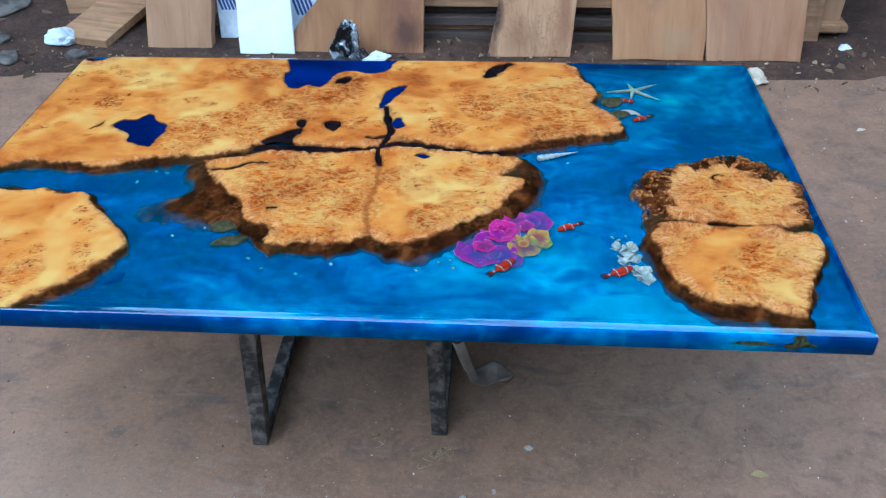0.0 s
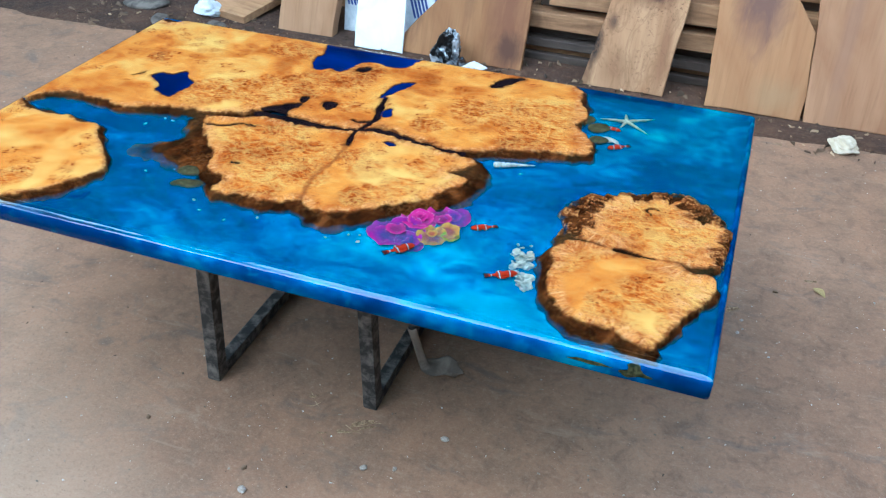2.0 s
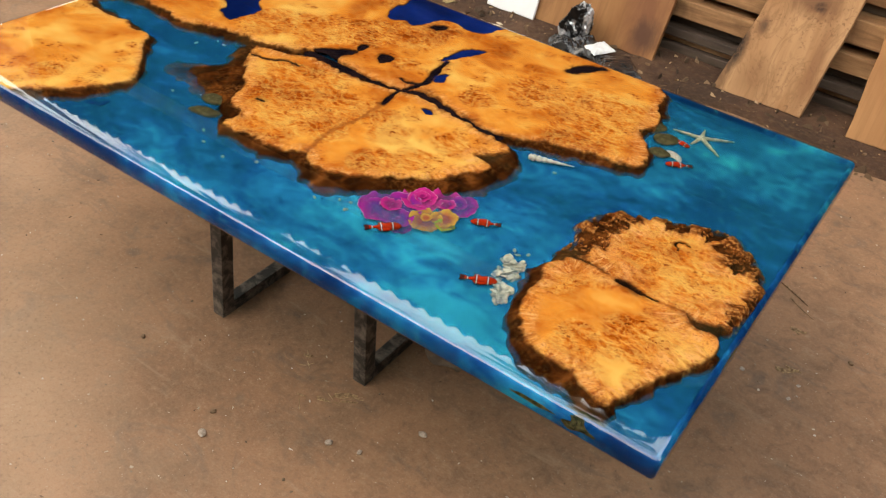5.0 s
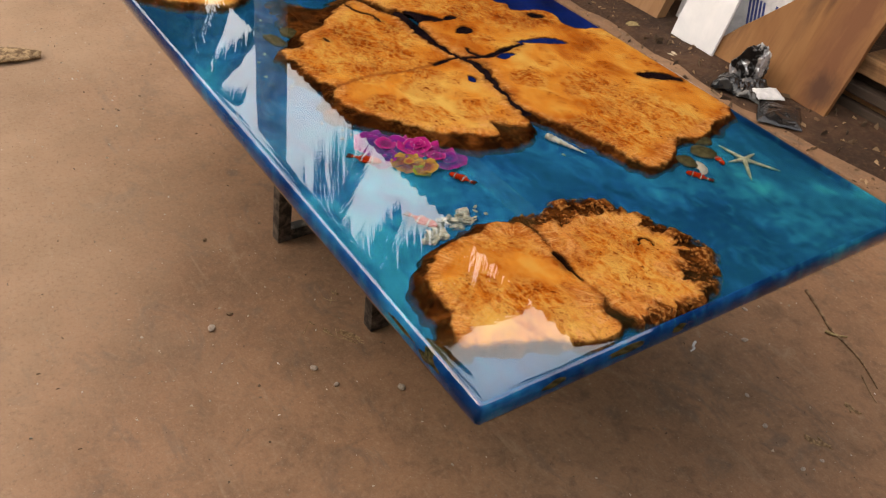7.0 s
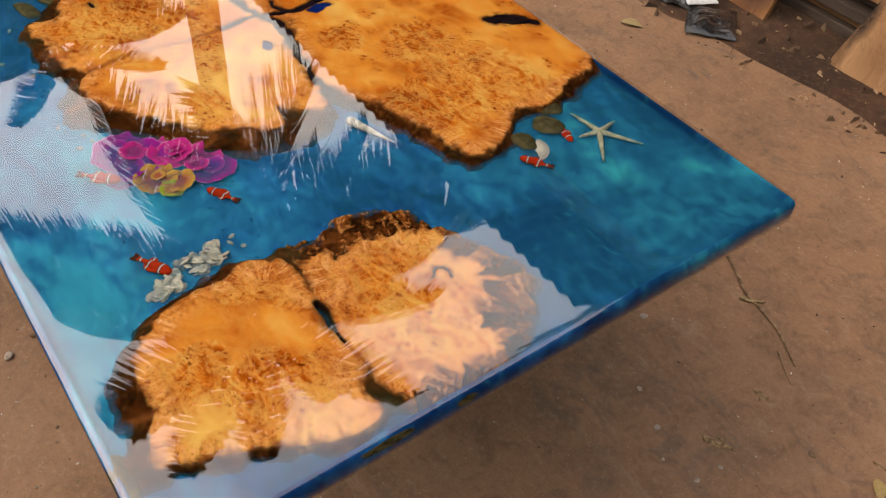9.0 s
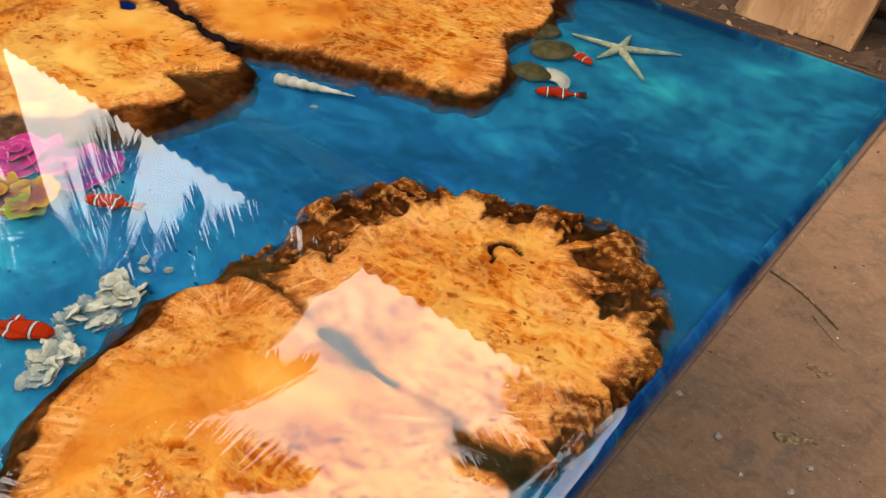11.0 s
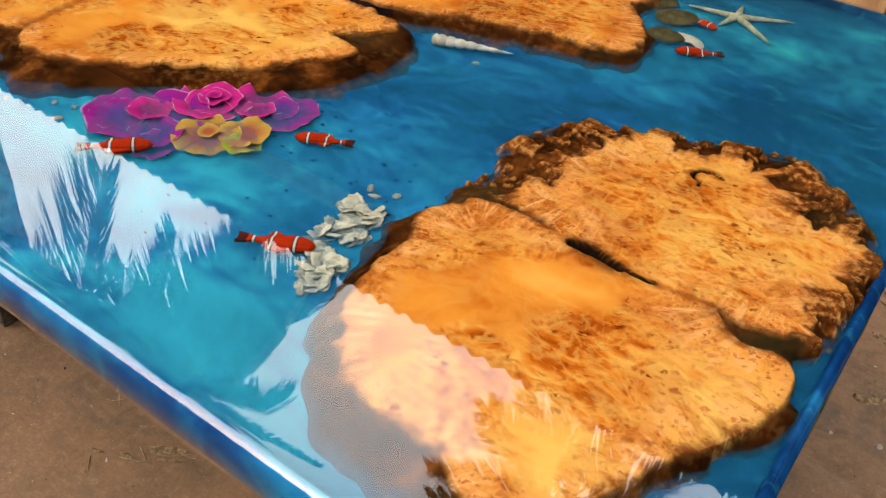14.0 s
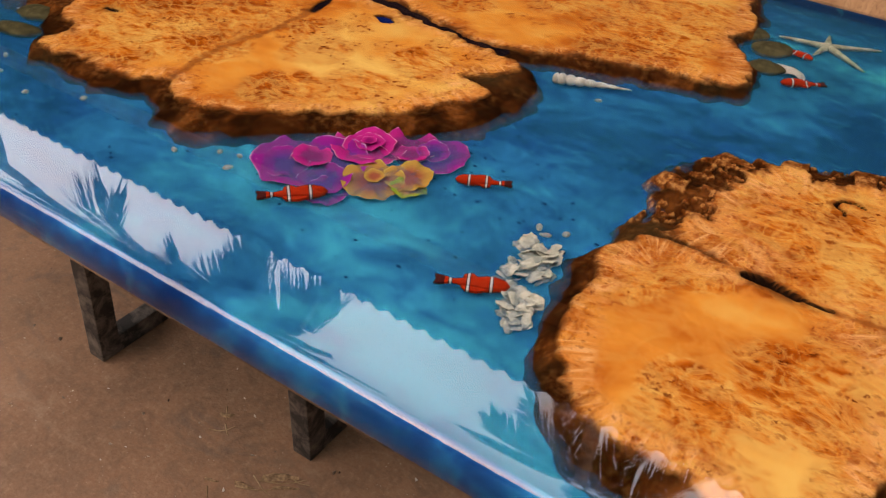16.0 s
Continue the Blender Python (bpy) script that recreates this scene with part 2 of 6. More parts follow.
    for scale, wide, force in ((66, 0.38, 0.85), (105, 0.42, 0.8)):
        gap, chance = m.spots(m.turned(warp, turn + scale, (1, 1.1, 1)), scale)
        pick = m.math("MULTIPLY", m.ramp(chance, (0.36, 0.0), (0.44, 1.0)), where)
        c = m.mix(m.math("MULTIPLY", m.ramp(gap, (wide * 0.5, force), (wide, 0.0)), pick), c, (0.36, 0.09, 0.01))
        c = m.mix(m.math("MULTIPLY", m.ramp(gap, (wide * 0.3, 0.8), (wide * 0.62, 0.0)), m.math("MULTIPLY", pick, m.ramp(chance, (0.74, 0.0), (0.8, 1.0)))), c, (0.15, 0.034, 0.005))
    fleck = m.noise(m.turned(m.pos, turn + 8, (1, 1.5, 1)), 62, 5, 0.66, 1.2)
    c = m.mix(m.math("MULTIPLY", m.ramp(fleck, (0.54, 0.0), (0.67, 0.62)), m.math("MULTIPLY", zone, m.ramp(m.noise(v, 21, 4, 0.65), (0.44, 0.1), (0.6, 1.0)))), c, (0.4, 0.11, 0.013))
    c = m.mix(m.math("MULTIPLY", m.ramp(fleck, (0.36, 0.5), (0.47, 0.0)), zone), c, (1.0, 0.7, 0.22))
    c = m.mix(m.math("MULTIPLY", zone, 0.45), c, m.mix(1.0, c, (0.78, 0.62, 0.5), "MULTIPLY"))
    # pale sapwood rim, rayed towards the bark, with brown crumbs
    rim = m.attr("rim")
    patch = m.noise(m.turned(m.pos, turn + 30), 24, 5, 0.68, 0.8)
    c = m.mix(m.math("MULTIPLY", rim, m.ramp(patch, (0.47, 0.0), (0.6, 0.5))), c, (0.98, 0.62, 0.24))
    c = m.mix(m.math("MULTIPLY", rim, m.ramp(patch, (0.36, 0.75), (0.5, 0.0))), c, (0.38, 0.115, 0.018))
    fan = m.t.nodes.new("ShaderNodeCombineXYZ")
    m.put(fan.inputs[0], m.attr("along"))
    m.put(fan.inputs[1], m.math("MULTIPLY", rim, 0.012))
    spoke = m.noise(fan.outputs[0], 85, 4, 0.6, 0.4)
    near = m.ramp(rim, (0.3, 0.0), (0.75, 1.0))
    c = m.mix(m.math("MULTIPLY", near, m.ramp(spoke, (0.5, 0.0), (0.62, 0.85))), c, (1.0, 0.74, 0.38))
    c = m.mix(m.math("MULTIPLY", near, m.ramp(spoke, (0.34, 0.6), (0.46, 0.0))), c, (0.42, 0.13, 0.02))
    c = m.mix(m.math("MULTIPLY", rim, m.ramp(m.noise(m.pos, 150, 4, 0.65), (0.57, 0.0), (0.65, 0.7))), c, (0.22, 0.06, 0.01))
    # nodules: brown hearts in pale rings
    ball, luck = m.spots(warp, 78)
    nodule = m.math("MULTIPLY", rim, m.math("MULTIPLY", m.ramp(luck, (0.3, 0.0), (0.4, 1.0)), m.ramp(m.noise(m.pos, 15, 3), (0.42, 0.0), (0.54, 1.0))))
    c = m.mix(m.math("MULTIPLY", nodule, m.ramp(ball, (0.3, 0.85), (0.42, 0.0))), c, (1.0, 0.68, 0.3))
    c = m.mix(m.math("MULTIPLY", nodule, m.ramp(ball, (0.2, 0.85), (0.3, 0.0))), c, (0.5, 0.16, 0.025))
    lace = m.ramp(m.math("ABSOLUTE", m.math("SUBTRACT", m.noise(m.pos, 70, 3, 0.6, 0.6), 0.5)), (0.0, 0.45), (0.08, 0.0))
    c = m.mix(m.math("MULTIPLY", lace, m.math("MULTIPLY", rim, 0.6)), c, (1.0, 0.7, 0.32))
    c = m.mix(1.0, c, (0.75, 0.505, 0.36), "MULTIPLY")
    c = m.mix(m.math("MULTIPLY", m.attr("seam"), m.ramp(patch, (0.35, 1.0), (0.6, 0.55))), c, (0.3, 0.085, 0.016))
    c = m.mix(m.math("MULTIPLY", m.attr("brink"), m.ramp(patch, (0.42, 0.95), (0.58, 0.15))), c, (0.16, 0.045, 0.01))
    bk = m.noise(m.pos, 21, 5, 0.58, 0.5)
    bark = m.ramp(bk, (0.33, (0.006, 0.003, 0.0016)), (0.45, (0.022, 0.0075, 0.0026)), (0.57, (0.075, 0.022, 0.0055)), (0.73, (0.28, 0.095, 0.022)))
    crust = m.ramp(m.noise(m.pos, 110, 4, 0.65), (0.36, (0.07, 0.016, 0.003)), (0.5, (0.22, 0.06, 0.012)), (0.63, (0.6, 0.27, 0.08)))
    bark = m.mix(m.ramp(m.noise(m.pos, 16, 3, 0.6), (0.42, 0.04), (0.64, 0.32)), bark, crust)
    bark = m.mix(1.0, bark, (0.66, 0.6, 0.56), "MULTIPLY")
    bark = m.mix(m.ramp(m.attr("knob"), (0.2, 0.0), (0.55, 0.8)), bark, crust)
    moss = m.ramp(m.noise(m.pos, 7, 4), (0.52, 0.0), (0.7, 0.4))
    bark = m.mix(moss, bark, (0.035, 0.036, 0.014))
    bark = m.mix(m.math("MULTIPLY", m.attr("knob"), -1.0), bark, (0.014, 0.007, 0.004))
    m.colour(m.mix(m.attr("bark"), c, bark))
    return m.bump(m.math("MULTIPLY", bk, m.attr("bark")), 0.25, 0.005).m


def sea_material():
    """Pigmented blue resin: deep blue with drifting turquoise clouds and fine milky swirls."""
    m = Mat("blue_resin", 0.6, 0.0, 0.0)
    a = m.noise(m.turned(m.pos, 25, (1, 1.5, 1)), 2.3, 4, 0.55, 0.8)
    b = m.noise(m.turned(m.pos, 15, (1, 1.4, 1)), 12, 7, 0.62, 1.1)
    f = m.math("ADD", m.math("ADD", m.math("MULTIPLY", a, 0.58), m.math("MULTIPLY", b, 0.27)), 0.081)
    sep = m.t.nodes.new("ShaderNodeSeparateXYZ")
    m.put(sep.inputs[0], m.pos)
    # tone by place: paler to the front, deeper at both ends and the front side
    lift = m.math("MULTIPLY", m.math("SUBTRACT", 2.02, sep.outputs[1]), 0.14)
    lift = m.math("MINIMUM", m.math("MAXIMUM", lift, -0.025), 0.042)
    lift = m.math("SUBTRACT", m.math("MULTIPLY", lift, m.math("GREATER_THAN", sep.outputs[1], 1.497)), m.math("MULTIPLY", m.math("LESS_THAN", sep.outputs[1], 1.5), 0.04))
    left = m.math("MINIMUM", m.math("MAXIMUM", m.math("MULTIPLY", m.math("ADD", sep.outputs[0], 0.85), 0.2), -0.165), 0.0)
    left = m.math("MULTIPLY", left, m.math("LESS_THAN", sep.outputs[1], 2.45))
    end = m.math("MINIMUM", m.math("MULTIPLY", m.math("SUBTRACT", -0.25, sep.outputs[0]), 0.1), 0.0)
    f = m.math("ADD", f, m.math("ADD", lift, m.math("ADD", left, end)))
    # deeper blue in soft rounds beside the islands
    for cx, cy, reach, less in ((-0.42, 2.08, 0.15, 0.06), (-0.12, 2.26, 0.19, 0.06), (0.04, 2.0, 0.2, 0.07), (0.03, 1.68, 0.16, 0.06), (-1.5, 1.8, 0.24, 0.05), (-1.2, 1.68, 0.12, 0.035)):
        gap = m.t.nodes.new("ShaderNodeVectorMath")
        gap.operation = "DISTANCE"
        m.put(gap.inputs[0], m.pos)
        gap.inputs[1].default_value = (cx, cy, 0.7255)
        f = m.math("SUBTRACT", f, m.ramp(m.math("DIVIDE", gap.outputs["Value"], reach), (0.3, less), (1.0, 0.0)))
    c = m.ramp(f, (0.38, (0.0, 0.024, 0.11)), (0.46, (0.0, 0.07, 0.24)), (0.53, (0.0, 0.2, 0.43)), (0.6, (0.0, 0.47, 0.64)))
    milk = m.ramp(m.noise(m.turned(m.pos, 10, (1, 2.0, 1)), 17, 6, 0.66, 1.8), (0.55, 0.0), (0.74, 0.3))
    c = m.mix(milk, c, (0.02, 0.42, 0.6))
    # the far end was poured with a greener blue
    green = m.math("MULTIPLY", m.ramp(m.math("SUBTRACT", sep.outputs[1], 1.6), (0.55, 0.0), (0.85, 1.0)), m.ramp(m.math("ADD", sep.outputs[0], 1.0), (0.3, 0.0), (0.6, 1.0)))
    m.colour(m.mix(green, c, m.mix(1.0, c, (1.0, 1.12, 0.78), "MULTIPLY")))
    return m.m


def clear_material(name, mirror, power=4.6):
    """Clear polished finish: fully see-through, with a mirror gloss that grows at a glance."""
    mat = bpy.data.materials.new(name)
    mat.use_nodes = True
    t = mat.node_tree
    t.nodes.remove(t.nodes["Principled BSDF"])
    lw = t.nodes.new("ShaderNodeLayerWeight")
    lw.inputs[0].default_value = 0.5
    p = t.nodes.new("ShaderNodeMath")
    p.operation = "POWER"
    p.inputs[1].default_value = power
    q = t.nodes.new("ShaderNodeMath")
    q.operation = "MULTIPLY_ADD"
    q.inputs[1].default_value, q.inputs[2].default_value = 1.0 - mirror, mirror
    g = t.nodes.new("ShaderNodeBsdfGlossy")
    g.inputs["Roughness"].default_value = 0.015
    tr = t.nodes.new("ShaderNodeBsdfTransparent")
    mx = t.nodes.new("ShaderNodeMixShader")
    t.links.new(lw.outputs["Facing"], p.inputs[0])
    t.links.new(p.outputs[0], q.inputs[0])
    t.links.new(q.outputs[0], mx.inputs[0])
    t.links.new(tr.outputs[0], mx.inputs[1])
    t.links.new(g.outputs[0], mx.inputs[2])
    t.links.new(mx.outputs[0], t.nodes["Material Output"].inputs[0])
    return mat


def spotted(name, a, b, scale, rough=0.6, lo=0.4, hi=0.6, detail=4, bump=0.0, metal=0.0, spec=0.4):
    m = Mat(name, rough, metal, spec)
    n = m.noise(m.obj, scale, detail, 0.65, 0.4)
    m.colour(m.ramp(n, (lo, a), (hi, b)))
    if bump:
        m.bump(n, bump, 0.01)
    return m.m


def fish_material():
    m = Mat("painted_red", 0.6, 0.0, 0.0)
    sep = m.t.nodes.new("ShaderNodeSeparateXYZ")
    m.put(sep.inputs[0], m.obj)
    x = sep.outputs[0]
    red = m.ramp(m.noise(m.obj, 60, 3), (0.35, (0.26, 0.012, 0.004)), (0.65, (0.46, 0.035, 0.009)))
    c = red
    for at in (-0.24, 0.08, 0.33):
        gap = m.math("ABSOLUTE", m.math("SUBTRACT", x, at))
        c = m.mix(m.math("LESS_THAN", gap, 0.03), c, (0.02, 0.01, 0.01))
        c = m.mix(m.math("LESS_THAN", gap, 0.016), c, (0.5, 0.48, 0.45))
    c = m.mix(m.math("GREATER_THAN", x, 0.41), c, (0.06, 0.012, 0.01))
    return m.colour(c).m


def ruffle_material(name, inner, outer, edge):
    m = Mat(name, 0.6, 0.0, 0.0)
    r = m.attr("radius")
    n = m.noise(m.obj, 40, 4)
    c = m.mix(m.ramp(m.math("ADD", r, m.math("MULTIPLY", n, 0.3)), (0.55, 0.0), (1.15, 1.0)), inner, outer)
    return m.colour(m.mix(m.math("MULTIPLY", m.ramp(r, (0.955, 0.0), (0.985, 0.85)), m.ramp(m.noise(m.obj, 2.2, 2), (0.46, 0.05), (0.58, 1.0))), c, edge)).m


YARD, SOIL = yard_material(), soil_material()
SEA, CLEAR, SIDE = sea_material(), clear_material("clear_gloss", 0.145), clear_material("side_gloss", 0.012, 8.0)
BURLS = [burl_material("burl_" + k, a) for k, a in (("a", 20), ("b", 65), ("c", -30), ("d", 100), ("e", 45))]
PALE_BOARD = board_material("pale_board", (0.3, 0.155, 0.073), (0.42, 0.235, 0.12), ((0.1, 0.6, 0.2, 0.4, (0.25, 0.13, 0.075), 0.5),))
TAN_BOARD = board_material("tan_board", (0.32, 0.148, 0.06), (0.42, 0.215, 0.092), ((-0.05, 0.55, 0.15, 0.32, (0.15, 0.075, 0.055), 0.9), (0.0, 0.66, 0.08, 0.12, (0.07, 0.036, 0.03), 0.8), (0.1, 0.1, 0.15, 0.12, (0.34, 0.21, 0.1), 0.5), (0.2, 0.9, 0.2, 0.2, (0.3, 0.16, 0.08), 0.6)))
PINK_BOARD = board_material("pinkish_board", (0.29, 0.136, 0.062), (0.4, 0.21, 0.105), ((-0.12, 0.5, 0.05, 0.7, (0.28, 0.15, 0.09), 0.5), (0.15, 0.9, 0.2, 0.3, (0.26, 0.15, 0.1), 0.6)))
RED_BOARD = board_material("red_board", (0.23, 0.1, 0.036), (0.34, 0.165, 0.066), ((0.28, 0.4, 0.14, 0.9, (0.17, 0.065, 0.03), 0.85), (0.12, 0.6, 0.03, 0.22, (0.09, 0.036, 0.017), 0.85), (0.3, 0.1, 0.1, 0.12, (0.07, 0.03, 0.017), 0.8), (0.05, 0.55, 0.05, 0.35, (0.1, 0.045, 0.022), 0.7), (-0.3, 0.2, 0.12, 0.2, (0.12, 0.055, 0.028), 0.7)))
GREY_BOARD = board_material("figured_board", (0.33, 0.165, 0.074), (0.5, 0.29, 0.145), ((-0.2, 0.32, 0.06, 0.7, (0.12, 0.058, 0.028), 0.95), (-0.17, 0.2, 0.045, 0.14, (0.018, 0.011, 0.008), 0.95), (-0.1, 0.33, 0.04, 0.06, (0.06, 0.03, 0.018), 0.8), (0.06, 0.5, 0.16, 0.09, (0.15, 0.065, 0.03), 0.85), (0.1, 0.48, 0.03, 0.03, (0.05, 0.022, 0.012), 0.9), (0.0, 0.52, 0.02, 0.025, (0.06, 0.025, 0.012), 0.9), (0.18, 0.2, 0.04, 0.3, (0.22, 0.1, 0.045), 0.7), (-0.05, 0.1, 0.12, 0.12, (0.24, 0.12, 0.055), 0.6)), 0.7)
OLD_TIMBER = wood_material("old_timber", (0.14, 0.062, 0.026), (0.36, 0.185, 0.083), (0.52, 0.3, 0.145), 0, stain=0.5)
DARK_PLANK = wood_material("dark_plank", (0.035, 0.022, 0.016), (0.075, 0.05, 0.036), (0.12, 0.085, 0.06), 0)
STEEL = spotted("scuffed_black_paint", (0.022, 0.02, 0.018), (0.2, 0.17, 0.14), 26, 0.6, 0.45, 0.7, 6, 0.3)
FISH = fish_material()
WHITE = spotted("white_gloss", (0.74, 0.76, 0.78), (0.82, 0.83, 0.84), 5, 0.35)
DARK_RESIN = spotted("near_black_resin", (0.004, 0.003, 0.005), (0.016, 0.009, 0.01), 30, 0.3, spec=0.0)
NAVY = spotted("navy_resin", (0.001, 0.008, 0.06), (0.002, 0.02, 0.15), 3, 0.3, spec=0.0)


# ---- helpers for shapes ----
def part(name, bm, material, parent=None, label="", smooth=False):
    me = bpy.data.meshes.new(name)
    if isinstance(bm, bmesh.types.BMesh):
        bmesh.ops.recalc_face_normals(bm, faces=bm.faces)
        bm.to_mesh(me)
        bm.free()
    else:
        me.from_pydata(bm[0], [], bm[1])
    me.materials.append(material)
    if smooth:
        me.polygons.foreach_set("use_smooth", [True] * len(me.polygons))
    ob = new(name, me)
    if parent:
        ob.parent = parent
    if label:
        tagged(ob, label)
    return ob


def box(bm, lo, hi, bevel=0.0, m=None):
    c = [(a + b) / 2 for a, b in zip(lo, hi)]
    s = [b - a for a, b in zip(lo, hi)]
    got = bmesh.ops.create_cube(bm, size=1, matrix=(m or Matrix()) @ Matrix.Translation(c) @ Matrix.Diagonal((*s, 1)))
    if bevel:
        edges = {e for v in got["verts"] for e in v.link_edges}
        bmesh.ops.bevel(bm, geom=list(edges), offset=bevel, segments=2, affect="EDGES", profile=0.6)
    return bm


LATTICE = np.random.RandomState(5).rand(128, 128)


def vn(x, y, s, shift=0.0):
    """Smooth value noise, 0 to 1, with cells 1 / s wide."""
    x, y = x * s + shift, y * s + shift * 1.7
    i, j = np.floor(x).astype(int), np.floor(y).astype(int)
    u, v = x - i, y - j
    u, v = u * u * (3 - 2 * u), v * v * (3 - 2 * v)
    g = lambda a, b: LATTICE[a % 128, b % 128]
    return (g(i, j) * (1 - u) + g(i + 1, j) * u) * (1 - v) + (g(i, j + 1) * (1 - u) + g(i + 1, j + 1) * u) * v


def cells(x, y, s, shift=0.0):
    """Distance to the nearest of scattered points, one in each cell 1 / s wide, and that point's own chance number."""
    x, y = x * s + shift, y * s + shift * 1.7
    i, j = np.floor(x).astype(int), np.floor(y).astype(int)
    best, who = np.full(x.shape, 9.0), np.zeros(x.shape)
    for a in (-1, 0, 1):
        for b in (-1, 0, 1):
            p, q = LATTICE[(i + a) % 128, (j + b) % 128], LATTICE[(i + a + 31) % 128, (j + b + 57) % 128]
            d = np.hypot(x - i - a - p, y - j - b - q)
            who = np.where(d < best, LATTICE[(i + a + 83) % 128, (j + b + 19) % 128], who)
            best = np.minimum(best, d)
    return best, who


def smooth(t):
    t = np.clip(t, 0, 1)
    return t * t * (3 - 2 * t)


def curve(points, n=6, closed=True):
    """A rounded line through a few control points."""
    p = np.array(points, float)
    k = len(p)
    idx = lambda i: p[i % k] if closed else p[min(max(i, 0), k - 1)]
    out = []
    for i in range(k if closed else k - 1):
        a, b, c, d = idx(i - 1), idx(i), idx(i + 1), idx(i + 2)
        for t in np.arange(n) / n:
            out.append(0.5 * (2 * b + (c - a) * t + (2 * a - 5 * b + 4 * c - d) * t * t + (3 * b - a - 3 * c + d) * t ** 3))
    if not closed:
        out.append(p[-1])
    return np.array(out)


def line_distance(line, x, y, closed):
    best = np.full(x.shape, 9.0)
    odd = np.zeros(x.shape, bool)
    k = len(line)
    for i in range(k if closed else k - 1):
        (ax, ay), (bx, by) = line[i], line[(i + 1) % k]
        dx, dy = bx - ax, by - ay
        t = np.clip(((x - ax) * dx + (y - ay) * dy) / (dx * dx + dy * dy + 1e-12), 0, 1)
        best = np.minimum(best, np.hypot(x - ax - t * dx, y - ay - t * dy))
        if closed and dy:
            odd ^= ((ay > y) != (by > y)) & (x < ax + dx * (y - ay) / dy)
    return best, odd


def arc_place(line, x, y):
    """How far along a closed line its nearest point lies."""
    best, place, run = np.full(x.shape, 9.0), np.zeros(x.shape), 0.0
    for i in range(len(line)):
        (ax, ay), (bx, by) = line[i], line[(i + 1) % len(line)]
        dx, dy = bx - ax, by - ay
        L = math.hypot(dx, dy)
        t = np.clip(((x - ax) * dx + (y - ay) * dy) / (L * L + 1e-12), 0, 1)
        away = np.hypot(x - ax - t * dx, y - ay - t * dy)
        place = np.where(away < best, run + t * L, place)
        best = np.minimum(best, away)
        run += L
    return place


def depth_in(line, x, y):
    d, inside = line_distance(line, x, y, True)
    return np.where(inside, d, -d)


# ---- ground ----
def ground():
    bm = bmesh.new()
    bmesh.ops.create_grid(bm, x_segments=2, y_segments=2, size=250)
    return tagged(part("ground", bm, YARD), "worn grey-brown concrete yard floor with grit", "ground", kind="structure")


def soil():
    """Loose dark soil and litter under the shed, with an uneven border."""
    xs, ys = np.arange(-14, 6.01, 0.06), np.concatenate([np.arange(3.9, 5.4, 0.04), np.arange(5.4, 9.8, 0.3)])
    x, y = np.meshgrid(xs, ys)
    border = 4.13 + 0.1 * (vn(x, x * 0, 1.7) - 0.5) + 0.06 * (vn(x, y, 7) - 0.5) + 0.02 * x
    z = -0.01 + 0.02 * smooth((y - border) / 0.12) + 0.012 * (vn(x, y, 9, 3) - 0.5) * smooth((y - border) / 0.3)
    h, w = x.shape
    q = [(r * w + c, r * w + c + 1, (r + 1) * w + c + 1, (r + 1) * w + c) for r in range(h - 1) for c in range(w - 1)]
    return tagged(part("soil", (np.stack([x, y, z], -1).reshape(-1, 3).tolist(), q), SOIL, smooth=True), "dark loose soil with wood litter under the shed", "soil", kind="structure")


ground()
soil()


# ---- shed behind the table ----
EAVE_Y, EAVE_Z = 4.8, 4.3


def roof():
    xs = np.arange(-14, 6.001, 0.025)
    ys = np.linspace(EAVE_Y, 9.8, 7)
    x, y = np.meshgrid(xs, ys)
    z = EAVE_Z + (y - EAVE_Y) * 0.22 + 0.024 * np.sin(x * 2 * math.pi / 0.16)
    h, w = x.shape
    top = np.stack([x, y, z + 0.008], -1).reshape(-1, 3)
    low = np.stack([x, y, z], -1).reshape(-1, 3)
    k = len(top)
    q = [(r * w + c, r * w + c + 1, (r + 1) * w + c + 1, (r + 1) * w + c) for r in range(h - 1) for c in range(w - 1)]
    q += [tuple(k + i for i in reversed(f)) for f in q]
    q += [(c, k + c, k + c + 1, c + 1) for c in range(w - 1)]
    return tagged(part("roof", (np.concatenate([top, low]).tolist(), q), ROOFING), "weathered corrugated sheet roof of an open shed", "roof", kind="structure")


ROOFING = spotted("weathered_sheet", (0.012, 0.011, 0.01), (0.03, 0.027, 0.024), 2.0, 0.8, 0.35, 0.65, 5)
roof()


